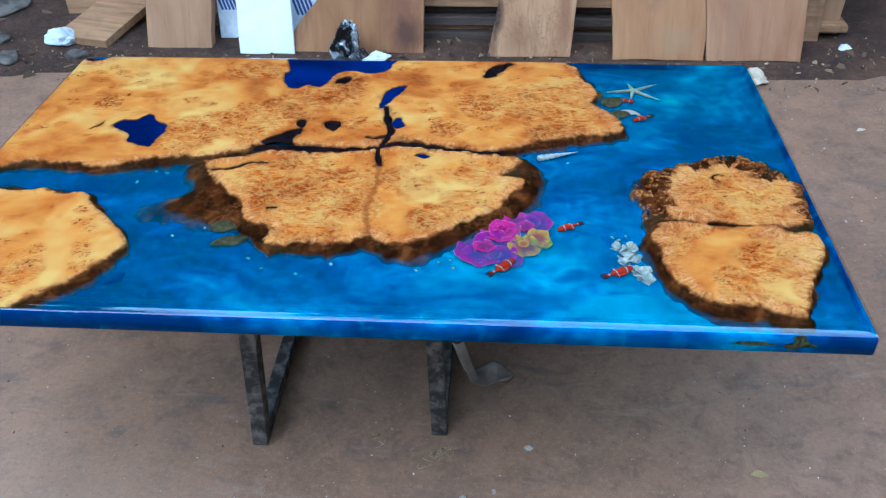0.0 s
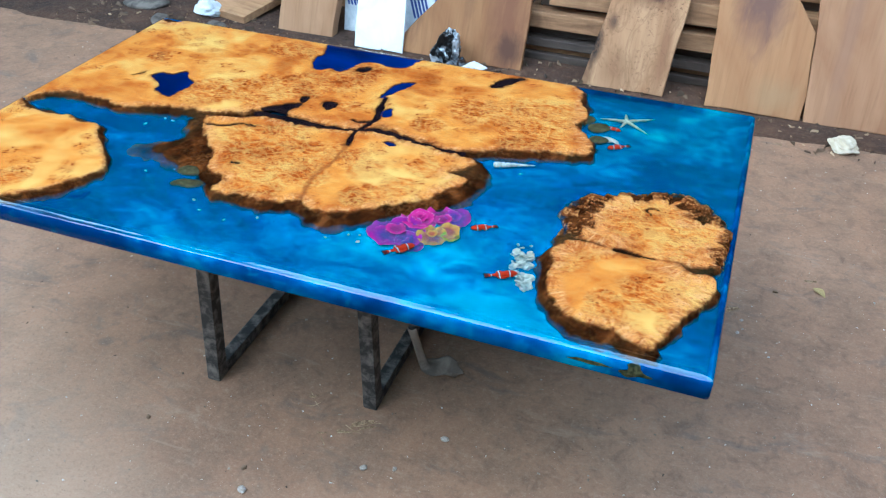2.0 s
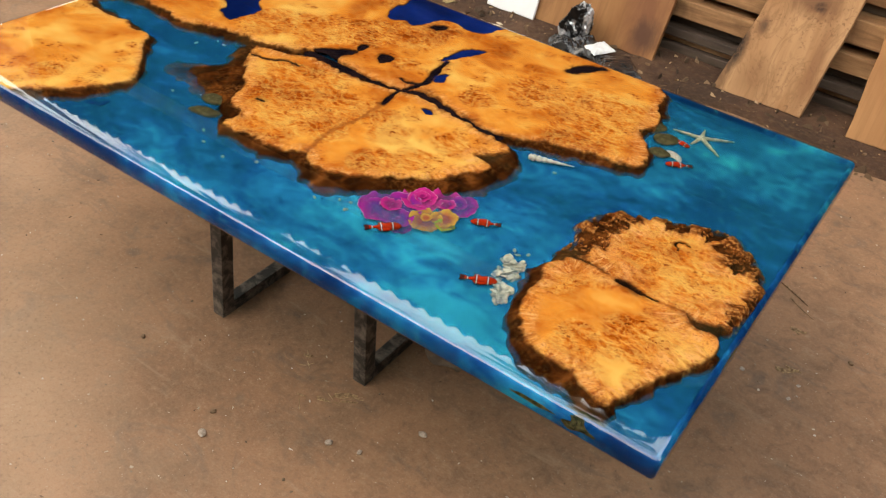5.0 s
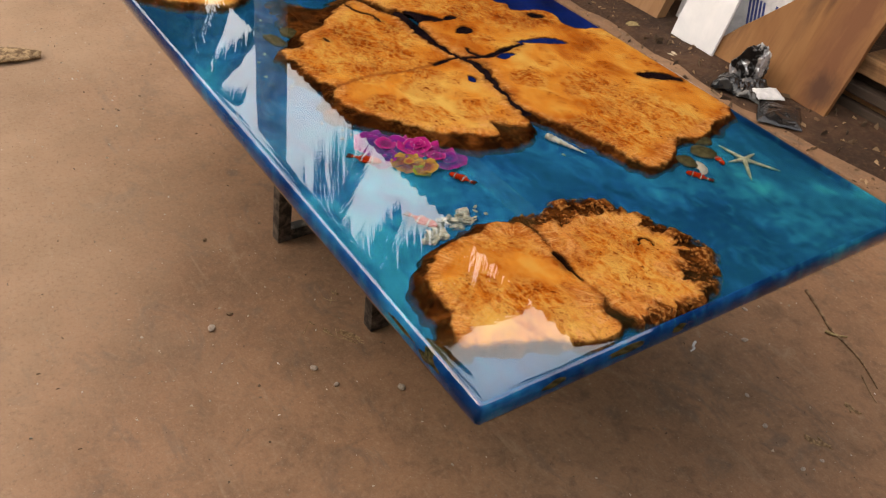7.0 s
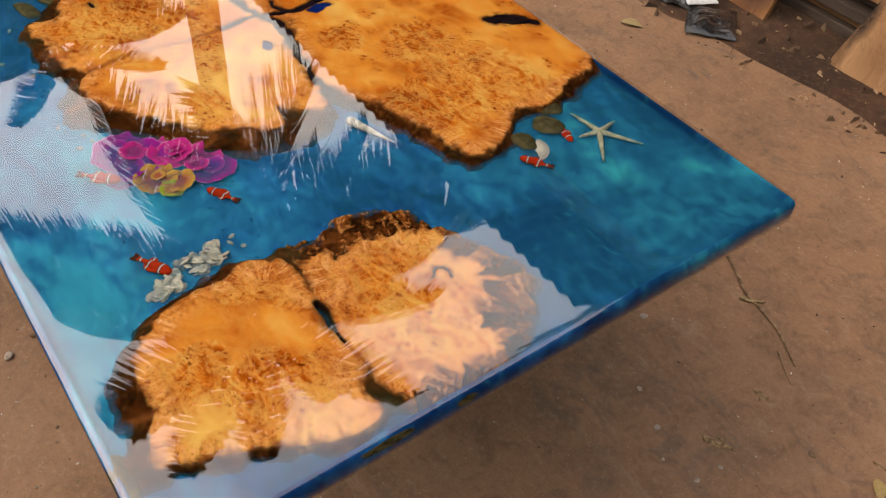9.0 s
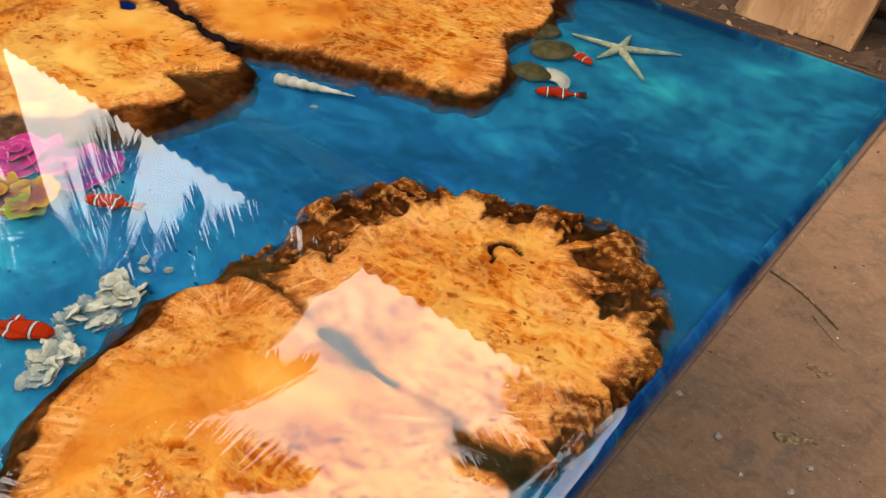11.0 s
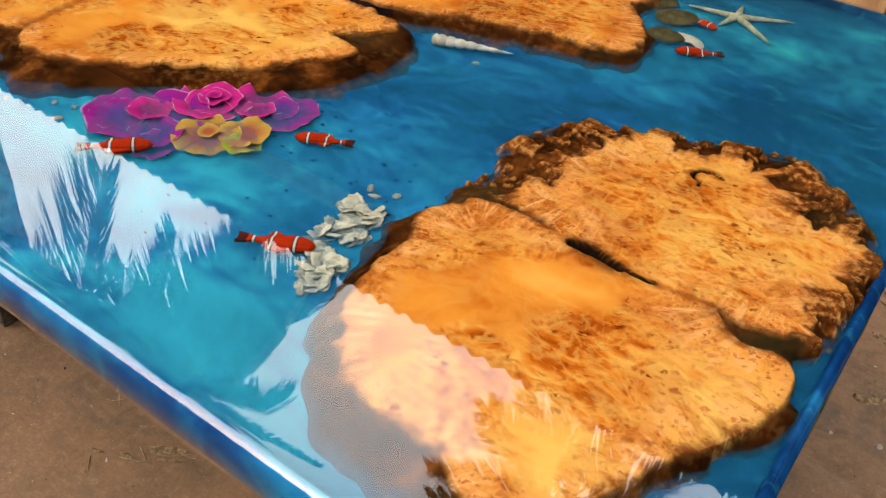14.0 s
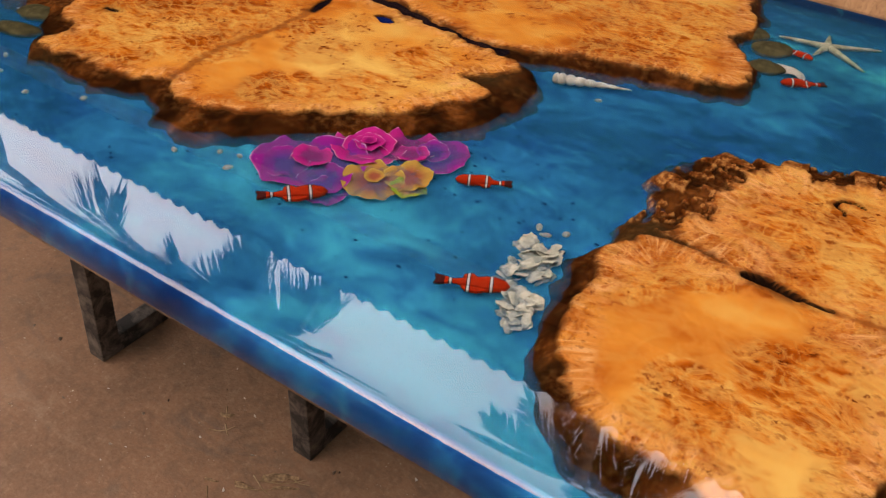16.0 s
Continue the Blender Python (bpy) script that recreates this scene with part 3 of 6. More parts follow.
def canopy():
    """A plain sheet roof on the near side of the yard, over and behind the camera. Unseen: added to hold back sky
    light.
    """
    xs = np.arange(-2.6, 5.001, 0.04)
    ys = np.linspace(-6.0, -2.4, 4)
    x, y = np.meshgrid(xs, ys)
    z = 4.45 + 0.03 * (y - 1.55) + 0.024 * np.sin(x * 2 * math.pi / 0.16)
    h, w = x.shape
    top, low = np.stack([x, y, z + 0.008], -1).reshape(-1, 3), np.stack([x, y, z], -1).reshape(-1, 3)
    k = len(top)
    q = [(r * w + c, r * w + c + 1, (r + 1) * w + c + 1, (r + 1) * w + c) for r in range(h - 1) for c in range(w - 1)]
    q += [tuple(k + i for i in reversed(f)) for f in q]
    tagged(part("canopy", (np.concatenate([top, low]).tolist(), q), ROOFING), "unseen weathered corrugated sheet canopy, added over the near yard to block sky light", "roof", kind="structure")
    for px, py in ((-2.4, -5.8), (1.0, -5.8), (4.4, -5.8), (-2.4, -2.6), (4.4, -2.6)):
        tagged(part("post", box(bmesh.new(), (px - 0.06, py - 0.06, 0), (px + 0.06, py + 0.06, 4.4 + 0.03 * (py - 1.55)), 0.006), OLD_TIMBER), "timber post holding up the unseen added canopy", "post", "canopy posts", "structure")


canopy()
# unseen wall, added to keep light off the right side of the yard
tagged(part("wall_east", box(bmesh.new(), (4.7, -6.0, 0), (4.85, 9.5, 4.6)), DARK_PLANK), "unseen plain dark timber wall, added to block light from the right of the yard", "wall", kind="structure")
for px in (-13.5, -9.5, 2.6, 5.2):
    tagged(part("post", box(bmesh.new(), (px - 0.06, 5.6, 0), (px + 0.06, 5.72, 4.45), 0.006), OLD_TIMBER), "dark timber post holding up the shed roof", "post", "shed posts", "structure")
bm = box(bmesh.new(), (-14, 5.58, 4.37), (6, 5.74, 4.46))
tagged(part("beam", bm, OLD_TIMBER), "long dark timber beam under the shed roof", "beam", kind="structure")
# unseen walls and fence, added to shut out low sky light
tagged(part("wall_south", box(bmesh.new(), (-9.0, -6.15, 0), (4.85, -6.0, 4.4)), DARK_PLANK), "unseen plain dark timber wall, added behind the yard to block sky light", "wall", kind="structure")
tagged(part("wall_yard", box(bmesh.new(), (-9.4, -6.0, 0), (-9.25, 2.6, 3.3)), DARK_PLANK), "unseen plain dark timber fence, added to block low sky light", "wall", kind="structure")
tagged(part("wall_west", box(bmesh.new(), (-14.15, 4.9, 0), (-14.0, 9.65, 4.3)), DARK_PLANK), "unseen plain dark timber wall, added to close the shed's end against the sky", "wall", kind="structure")
tagged(part("wall_north", box(bmesh.new(), (-14, 9.5, 0), (6, 9.65, 5.31)), DARK_PLANK), "dark timber rear wall of the shed", "wall", kind="structure")


# ---- table ----
X0, X1, Y0, Y1 = -2.112, 0.006, 1.49, 2.744
TOP, FLOOR, BASE = 0.7475, 0.7255, 0.692

table = tagged(new("resin_table"), "long blue epoxy resin table with burl wood islands on black frames", "table")


def rounded_rect(inset, r, n=5):
    out = []
    for cx, cy, a in ((X1 - inset - r, Y1 - inset - r, 0), (X0 + inset + r, Y1 - inset - r, 90), (X0 + inset + r, Y0 + inset + r, 180), (X1 - inset - r, Y0 + inset + r, 270)):
        out += [(cx + r * math.cos(radians(a + 90 * i / n)), cy + r * math.sin(radians(a + 90 * i / n))) for i in range(n + 1)]
    return out


def rings(levels, cap_first=True, cap_last=True):
    """A skin over stacked outlines (inset, radius, z)."""
    vs, fs = [], []
    for inset, r, z in levels:
        vs += [(x, y, z) for x, y in rounded_rect(inset, r)]
    n = len(rounded_rect(0, 0.01))
    for k in range(len(levels) - 1):
        fs += [(k * n + i, k * n + (i + 1) % n, (k + 1) * n + (i + 1) % n, (k + 1) * n + i) for i in range(n)]
    if cap_first:
        fs.append(tuple(reversed(range(n))))
    if cap_last:
        fs.append(tuple((len(levels) - 1) * n + i for i in range(n)))
    return vs, fs


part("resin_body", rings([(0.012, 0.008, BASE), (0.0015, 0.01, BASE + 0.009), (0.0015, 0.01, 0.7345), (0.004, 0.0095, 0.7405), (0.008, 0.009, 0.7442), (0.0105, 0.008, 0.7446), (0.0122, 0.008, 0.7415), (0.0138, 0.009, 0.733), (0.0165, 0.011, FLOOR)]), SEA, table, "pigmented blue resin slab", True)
part("clear_finish", rings([(0.0022, 0.0105, 0.7462), (0.005, 0.01, 0.7479), (0.0085, 0.009, 0.7488), (0.014, 0.009, 0.7494), (0.022, 0.012, 0.7498), (0.031, 0.014, 0.75), (0.033, 0.014, 0.75)], cap_first=False), CLEAR, table, "clear mirror-polished finish", True)
part("side_finish", rings([(0.011, 0.008, BASE - 0.0005), (0.0, 0.011, BASE + 0.008), (0.0, 0.011, 0.735), (0.0, 0.011, 0.7405), (0.0006, 0.011, 0.7434), (0.0022, 0.0105, 0.7462)], cap_first=False, cap_last=False), SIDE, table, "clear satin finish on the sides", True)


def veil_material():
    """Thin cloudy veils of blue pigment hanging in the clear resin."""
    mat = bpy.data.materials.new("pigment_veil")
    mat.use_nodes = True
    t = mat.node_tree
    b = t.nodes["Principled BSDF"]
    b.inputs["Base Color"].default_value = (0.0, 0.17, 0.33, 1)
    b.inputs["Specular IOR Level"].default_value = 0.0
    pos = t.nodes.new("ShaderNodeNewGeometry").outputs["Position"]
    n = t.nodes.new("ShaderNodeTexNoise")
    n.inputs["Scale"].default_value, n.inputs["Detail"].default_value = 7.0, 5
    t.links.new(pos, n.inputs["Vector"])
    r = t.nodes.new("ShaderNodeMapRange")
    for k, value in enumerate((0.3, 0.7, 0.07, 0.2)):
        r.inputs[k + 1].default_value = value
    t.links.new(n.outputs[0], r.inputs[0])
    tr = t.nodes.new("ShaderNodeBsdfTransparent")
    mx = t.nodes.new("ShaderNodeMixShader")
    t.links.new(r.outputs[0], mx.inputs[0])
    t.links.new(tr.outputs[0], mx.inputs[1])
    t.links.new(b.outputs[0], mx.inputs[2])
    t.links.new(mx.outputs[0], t.nodes["Material Output"].inputs[0])
    return mat


VEIL = veil_material()
for height in (0.7275, 0.7302, 0.7332):
    part("pigment_veil", ([(x, y, height) for x, y in rounded_rect(0.012, 0.006)], [tuple(range(24))]), VEIL, table, "faint blue veil of pigment inside the resin")


def burl(outline, skirt, material, holes=(), cracks=(), seed=0.0, step=0.0021, lump=0.005, rim=0.05, jag=0.015, pool=(), knobs=0.0, clusters=(), pit=0.028, drop=1.2, seams=(), worn=(), teeth=0.0):
    """A slice of burl set in the resin: flat polished top, ragged edge, bark falling away to the floor of the resin."""
    edge, foot = curve(outline), curve(skirt)
    every = np.concatenate([edge, foot])
    lo = np.maximum(every.min(0) - 0.01, (X0 + 0.0085, Y0 + 0.0085))
    hi = np.minimum(every.max(0) + 0.01, (X1 - 0.0085, Y1 - 0.0085))
    x, y = np.meshgrid(np.linspace(lo[0], hi[0], int((hi[0] - lo[0]) / step) + 2), np.linspace(lo[1], hi[1], int((hi[1] - lo[1]) / step) + 2))
    torn = jag * (0.8 + 1.1 * knobs * smooth((y - 1.87) / 0.06))
    for cx, cy, r in worn:
        torn = torn * (1 - 0.8 * smooth(1.4 - np.hypot(x - cx, y - cy) / r))
    wx = x + torn * (vn(x, y, 55, seed) - 0.5) + torn * 0.42 * (vn(x, y, 120, seed + 4) - 0.5) + torn * 0.1 * (vn(x, y, 260, seed + 5) - 0.5)
    wy = y + torn * (vn(x, y, 55, seed + 9) - 0.5) + torn * 0.42 * (vn(x, y, 120, seed + 14) - 0.5) + torn * 0.1 * (vn(x, y, 260, seed + 15) - 0.5)
    outer = depth_in(edge, wx, wy)
    along = arc_place(edge[::3], x, y)
    finger = vn(along, 0.3 * outer, 62, seed + 31) * (0.6 + 0.8 * vn(along, 0.0 * x, 140, seed + 37))
    grown = teeth * smooth((y - 1.87) / 0.04)
    outer = outer - grown * np.maximum(finger - 0.3, 0)
    d = outer.copy()
    for h in holes:
        d = np.minimum(d, -depth_in(curve(h), 0.4 * x + 0.6 * wx, 0.4 * y + 0.6 * wy))
    for line, width in cracks:
        away, _ = line_distance(curve(line, 5, False), 0.6 * x + 0.4 * wx, 0.6 * y + 0.4 * wy, False)
        d = np.minimum(d, away - width * (0.55 + 0.9 * vn(x, y, 30, seed + 2)))
    out = np.maximum(-d, 0)
    room = np.maximum(-0.006 + depth_in(foot, x + 0.02 * (vn(x, y, 45, seed + 6) - 0.5), y + 0.02 * (vn(x, y, 45, seed + 8) - 0.5)), 0)
    f = out / (out + room + 1e-4)
    bumps = 0.45 * (vn(x, y, 70, seed + 3) - 0.5) + 0.12 * (vn(x, y, 170, seed + 5) - 0.5) + 0.75 * (vn(x, y, 26, seed + 7) - 0.5)
    near, who = cells(wx, wy, 60, seed)
    knobs = knobs * smooth((y - 1.87) / 0.05)
    knob = smooth(1 - near / 0.5) * (who > 0.3) * knobs
    knob = knob - 0.8 * smooth(1 - near / 0.16) * (who > 0.6) * knobs
    knob = np.maximum(knob, smooth((0.42 - finger) / 0.2) * smooth(grown / 0.02))
    fall = 0.011 * knob * smooth(out / 0.004) * smooth(3 * (1 - f)) + TOP - 0.0035 * smooth(out / 0.003) - 0.0195 * f ** drop + lump * bumps * smooth(out / 0.006)
    hollow = TOP - pit * smooth(out / 0.004)
    z = np.minimum(np.where(outer > 0, hollow, fall), TOP)
    z = np.where(room + (d > 0) <= 0, np.where(outer > 0, z, FLOOR - 0.004), z)
    bark = np.where(outer > 0, smooth((0.0012 - d) / 0.002), smooth((0.002 - d) / 0.006))
    figure = np.zeros(x.shape)
    for cx, cy, r in clusters:
        figure = np.maximum(figure, 1 - smooth((np.hypot(x - cx, y - cy) - 0.5 * r) / r))
    sap = smooth(1 - np.maximum(outer, 0) / (rim * (0.4 + 1.2 * vn(x, y, 11, seed + 11))))
    knob = np.where((outer > 0) & (d < 0.002), -1.0, np.maximum(knob, 0))
    brink = smooth(1 - np.maximum(d, 0) / (0.012 * (0.25 + 1.5 * vn(x, y, 26, seed + 21))))
    seam = np.zeros(x.shape)
    for line, width in seams:
        away, _ = line_distance(curve(line, 5, False), wx, wy, False)
        seam = np.maximum(seam, smooth(1.25 - away / (width * (0.5 + vn(x, y, 35, seed + 17)))))
    h, w = x.shape
    a = np.arange(h * w).reshape(h, w)
    quads = np.stack([a[:-1, :-1], a[:-1, 1:], a[1:, 1:], a[1:, :-1]], -1).reshape(-1, 4)
    zf, of = z.reshape(-1), out.reshape(-1)
    keep = zf[quads].max(1) > FLOOR - 0.0008
    barky = of[quads].mean(1) > 0.0022
    verts = np.stack([x, y, z], -1).reshape(-1, 3)
    if pool:
        mid = (outer.reshape(-1)[quads].min(1) > 0.003) & (d.reshape(-1)[quads].min(1) < 0.0015)
        deep = np.full(x.shape, -9.0)
        for h in (holes[k] for k in pool):
            deep = np.maximum(deep, depth_in(curve(h), x, y))
        blue = deep.reshape(-1)[quads].max(1) > -0.004
        for pick, material_in, label in ((mid & blue, NAVY, "dark navy resin in a hollow"), (mid & ~blue, DARK_RESIN, "near-black resin in cracks and small holes")):
            for piece in (pieces(quads[pick])[0] if pick.any() else ()):
                used, inv = np.unique(piece, return_inverse=True)
                flat = np.stack([x.reshape(-1)[used], y.reshape(-1)[used], np.full(len(used), 0.7448)], -1)
                part("resin_pool", (flat.tolist(), inv.reshape(-1, 4).tolist()), material_in, table, label)
    made = []
    barks, crumbs = pieces(quads[keep & barky], 60)
    for name, group in (("burl_slab", [np.concatenate([quads[keep & ~barky], crumbs])]), ("bark_edge", barks)):
        for q in group:
            used, inv = np.unique(q, return_inverse=True)
            ob = part(name, (verts[used].tolist(), inv.reshape(-1, 4).tolist()), material, made[0] if made else table, "dark rough bark edge sunk in the resin" if made else "polished golden burl slice", True)
            for key, value in (("bark", bark), ("rim", sap), ("knob", knob), ("figure", figure), ("brink", brink), ("seam", seam), ("along", along)):
                ob.data.attributes.new(key, "FLOAT", "POINT").data.foreach_set("value", value.reshape(-1)[used].astype(np.float32))
            made.append(ob)
    return made


def pieces(quads, least=8):
    """Splits a set of quads into its connected pieces; those of fewer quads than least come last, as loose crumbs."""
    root = {}

    def find(v):
        while root.setdefault(v, v) != v:
            root[v] = root[root[v]]
            v = root[v]
        return v

    for a, b, c, d in quads.tolist():
        r = find(a)
        for v in (b, c, d):
            root[find(v)] = r
    ids = np.array([find(v) for v in quads[:, 0].tolist()])
    names, counts = np.unique(ids, return_counts=True)
    return [quads[ids == n] for n in names[counts >= least]], quads[np.isin(ids, names[counts < least])]


# the long slab along the rear edge
burl([(-2.14, 2.02), (-2.02, 2.085), (-1.93, 2.08), (-1.865, 2.085), (-1.825, 2.063), (-1.76, 2.075), (-1.69, 2.105), (-1.61, 2.127), (-1.53, 2.128), (-1.45, 2.167), (-1.39, 2.2), (-1.3, 2.2), (-1.17, 2.19), (-1.09, 2.198),
      (-1.03, 2.235), (-0.95, 2.213), (-0.86, 2.197), (-0.79, 2.185), (-0.73, 2.195), (-0.673, 2.228), (-0.6, 2.25), (-0.55, 2.273), (-0.45, 2.29), (-0.42, 2.318), (-0.426, 2.37), (-0.452, 2.422), (-0.49, 2.465), (-0.478, 2.52),
      (-0.486, 2.578), (-0.51, 2.61), (-0.516, 2.67), (-0.54, 2.718), (-0.59, 2.748), (-0.75, 2.77), (-1.06, 2.77), (-1.5, 2.77), (-1.97, 2.775), (-2.02, 2.728), (-2.07, 2.695), (-2.15, 2.685)],
     [(-2.2, 1.985), (-2.02, 2.055), (-1.85, 2.045), (-1.76, 2.045), (-1.6, 2.08), (-1.5, 2.09), (-1.4, 2.18), (-1.1, 2.18), (-0.9, 2.17), (-0.74, 2.165), (-0.66, 2.195), (-0.55, 2.235), (-0.44, 2.262), (-0.395, 2.3), (-0.405, 2.4), (-0.46, 2.45), (-0.465, 2.6), (-0.5, 2.7), (-0.56, 2.8), (-1.2, 2.8), (-2.2, 2.8)],
     BURLS[0],
     holes=[[(-1.09, 2.8), (-1.102, 2.7), (-1.118, 2.655), (-1.175, 2.642), (-1.22, 2.656), (-1.26, 2.642), (-1.3, 2.545), (-1.343, 2.553), (-1.385, 2.53), (-1.416, 2.572), (-1.428, 2.625), (-1.415, 2.66), (-1.425, 2.8)],
            [(-1.842, 2.28), (-1.83, 2.315), (-1.79, 2.32), (-1.758, 2.357), (-1.73, 2.315), (-1.692, 2.29), (-1.687, 2.24), (-1.7, 2.206), (-1.7, 2.17), (-1.745, 2.185), (-1.775, 2.205), (-1.785, 2.24)],
            ] + [
            [(-1.246, 2.303), (-1.239, 2.331), (-1.208, 2.333), (-1.2, 2.298), (-1.214, 2.272)],
            [(-1.328, 2.318), (-1.316, 2.339), (-1.298, 2.326), (-1.305, 2.29)],
            [(-1.40, 2.21), (-1.355, 2.256), (-1.312, 2.291), (-1.302, 2.262), (-1.318, 2.215), (-1.285, 2.18), (-1.35, 2.175)],
            [(-1.055, 2.334), (-1.036, 2.358), (-1.022, 2.311), (-1.042, 2.297)],
            [(-0.812, 2.626), (-0.797, 2.679), (-0.757, 2.72), (-0.72, 2.723), (-0.754, 2.665), (-0.786, 2.62)],
            [(-1.102, 2.41), (-1.104, 2.48), (-1.082, 2.543), (-1.04, 2.552), (-1.058, 2.5), (-1.08, 2.45)],
            [(-1.262, 2.578), (-1.236, 2.612), (-1.212, 2.6), (-1.228, 2.57)]],
     cracks=[([(-1.085, 2.42), (-1.072, 2.36), (-1.06, 2.3), (-1.055, 2.255), (-1.075, 2.2)], 0.0085), ([(-1.055, 2.26), (-1.09, 2.238), (-1.115, 2.245)], 0.006), ([(-1.9, 2.262), (-1.884, 2.285), (-1.875, 2.31)], 0.0025)],
     seed=1.3, pool=(0, 1, 5, 7), clusters=[(-1.71, 2.24, 0.06), (-1.6, 2.27, 0.09), (-1.47, 2.32, 0.1), (-1.36, 2.4, 0.09), (-1.25, 2.49, 0.09), (-1.22, 2.58, 0.06), (-1.55, 2.64, 0.06), (-1.45, 2.64, 0.05), (-1.91, 2.42, 0.04),
                                    (-0.61, 2.47, 0.12), (-0.8, 2.44, 0.08), (-0.6, 2.35, 0.1), (-0.55, 2.55, 0.06), (-0.9, 2.3, 0.05), (-1.16, 2.32, 0.04)])

# the double island in the middle
burl([(-1.527, 2.09), (-1.455, 1.99), (-1.385, 1.915), (-1.357, 1.845), (-1.308, 1.822), (-1.281, 1.795), (-1.288, 1.75), (-1.246, 1.742), (-1.209, 1.76), (-1.159, 1.752), (-1.09, 1.765), (-1.05, 1.79), (-1.02, 1.767),
      (-0.981, 1.757), (-0.944, 1.772), (-0.895, 1.798), (-0.862, 1.829), (-0.803, 1.872), (-0.756, 1.91), (-0.729, 1.97), (-0.694, 2.015), (-0.7, 2.052), (-0.742, 2.063), (-0.71, 2.108), (-0.698, 2.135), (-0.725, 2.157), (-0.79, 2.165),
      (-0.86, 2.178), (-0.94, 2.186), (-1.02, 2.198), (-1.06, 2.185), (-1.12, 2.17), (-1.19, 2.164), (-1.263, 2.158), (-1.33, 2.163), (-1.381, 2.163), (-1.433, 2.128), (-1.5, 2.115)],
     [(-1.6, 2.085), (-1.551, 1.995), (-1.629, 1.935), (-1.66, 1.89), (-1.635, 1.848), (-1.547, 1.84), (-1.453, 1.805), (-1.4, 1.82), (-1.33, 1.765), (-1.28, 1.72), (-1.16, 1.715), (-1.07, 1.735), (-1.045, 1.745), (-1.008, 1.71),
      (-0.955, 1.697), (-0.895, 1.718), (-0.832, 1.78), (-0.722, 1.885), (-0.648, 1.95), (-0.625, 2.057), (-0.636, 2.12), (-0.68, 2.172), (-0.8, 2.19), (-1.05, 2.21), (-1.3, 2.2), (-1.5, 2.15)],
     BURLS[1], holes=[[(-0.978, 2.152), (-0.958, 2.162), (-0.938, 2.148), (-0.957, 2.137)]],
     cracks=[([(-1.085, 2.2), (-1.072, 2.14), (-1.064, 2.1)], 0.007), ([(-1.31, 1.89), (-1.29, 1.896)], 0.006), ([(-1.5, 2.06), (-1.44, 2.07), (-1.4, 2.1), (-1.36, 2.1)], 0.004)], seams=[([(-1.066, 2.11), (-1.06, 2.0), (-1.07, 1.9), (-1.05, 1.785)], 0.009)], seed=5.1, lump=0.006, pool=(0,), knobs=0.0, step=0.0018, drop=2.2, clusters=[(-1.24, 1.96, 0.12), (-1.34, 2.03, 0.09), (-1.12, 2.02, 0.07), (-1.2, 1.85, 0.09), (-1.08, 1.9, 0.05), (-1.25, 2.1, 0.06), (-0.96, 1.99, 0.05), (-0.85, 1.94, 0.05), (-0.91, 1.87, 0.06), (-0.82, 2.06, 0.05), (-1.02, 2.05, 0.04)])

# the island at the end of the table that runs off the corner
burl([(-2.16, 1.975), (-2.05, 1.952), (-1.99, 1.946), (-1.93, 1.946), (-1.9, 1.958), (-1.844, 1.934), (-1.787, 1.942), (-1.745, 1.89), (-1.69, 1.834), (-1.648, 1.795), (-1.611, 1.745), (-1.62, 1.693), (-1.655, 1.63), (-1.69, 1.583), (-1.76, 1.522), (-1.82, 1.46), (-2.2, 1.45)],
     [(-2.2, 2.02), (-2.05, 2.005), (-1.9, 1.99), (-1.78, 1.965), (-1.7, 1.88), (-1.6, 1.77), (-1.6, 1.68), (-1.65, 1.58), (-1.72, 1.51), (-1.75, 1.44), (-2.2, 1.4)],
     BURLS[3], seed=11.7, jag=0.01, rim=0.02, clusters=[(-1.8, 1.62, 0.05)])

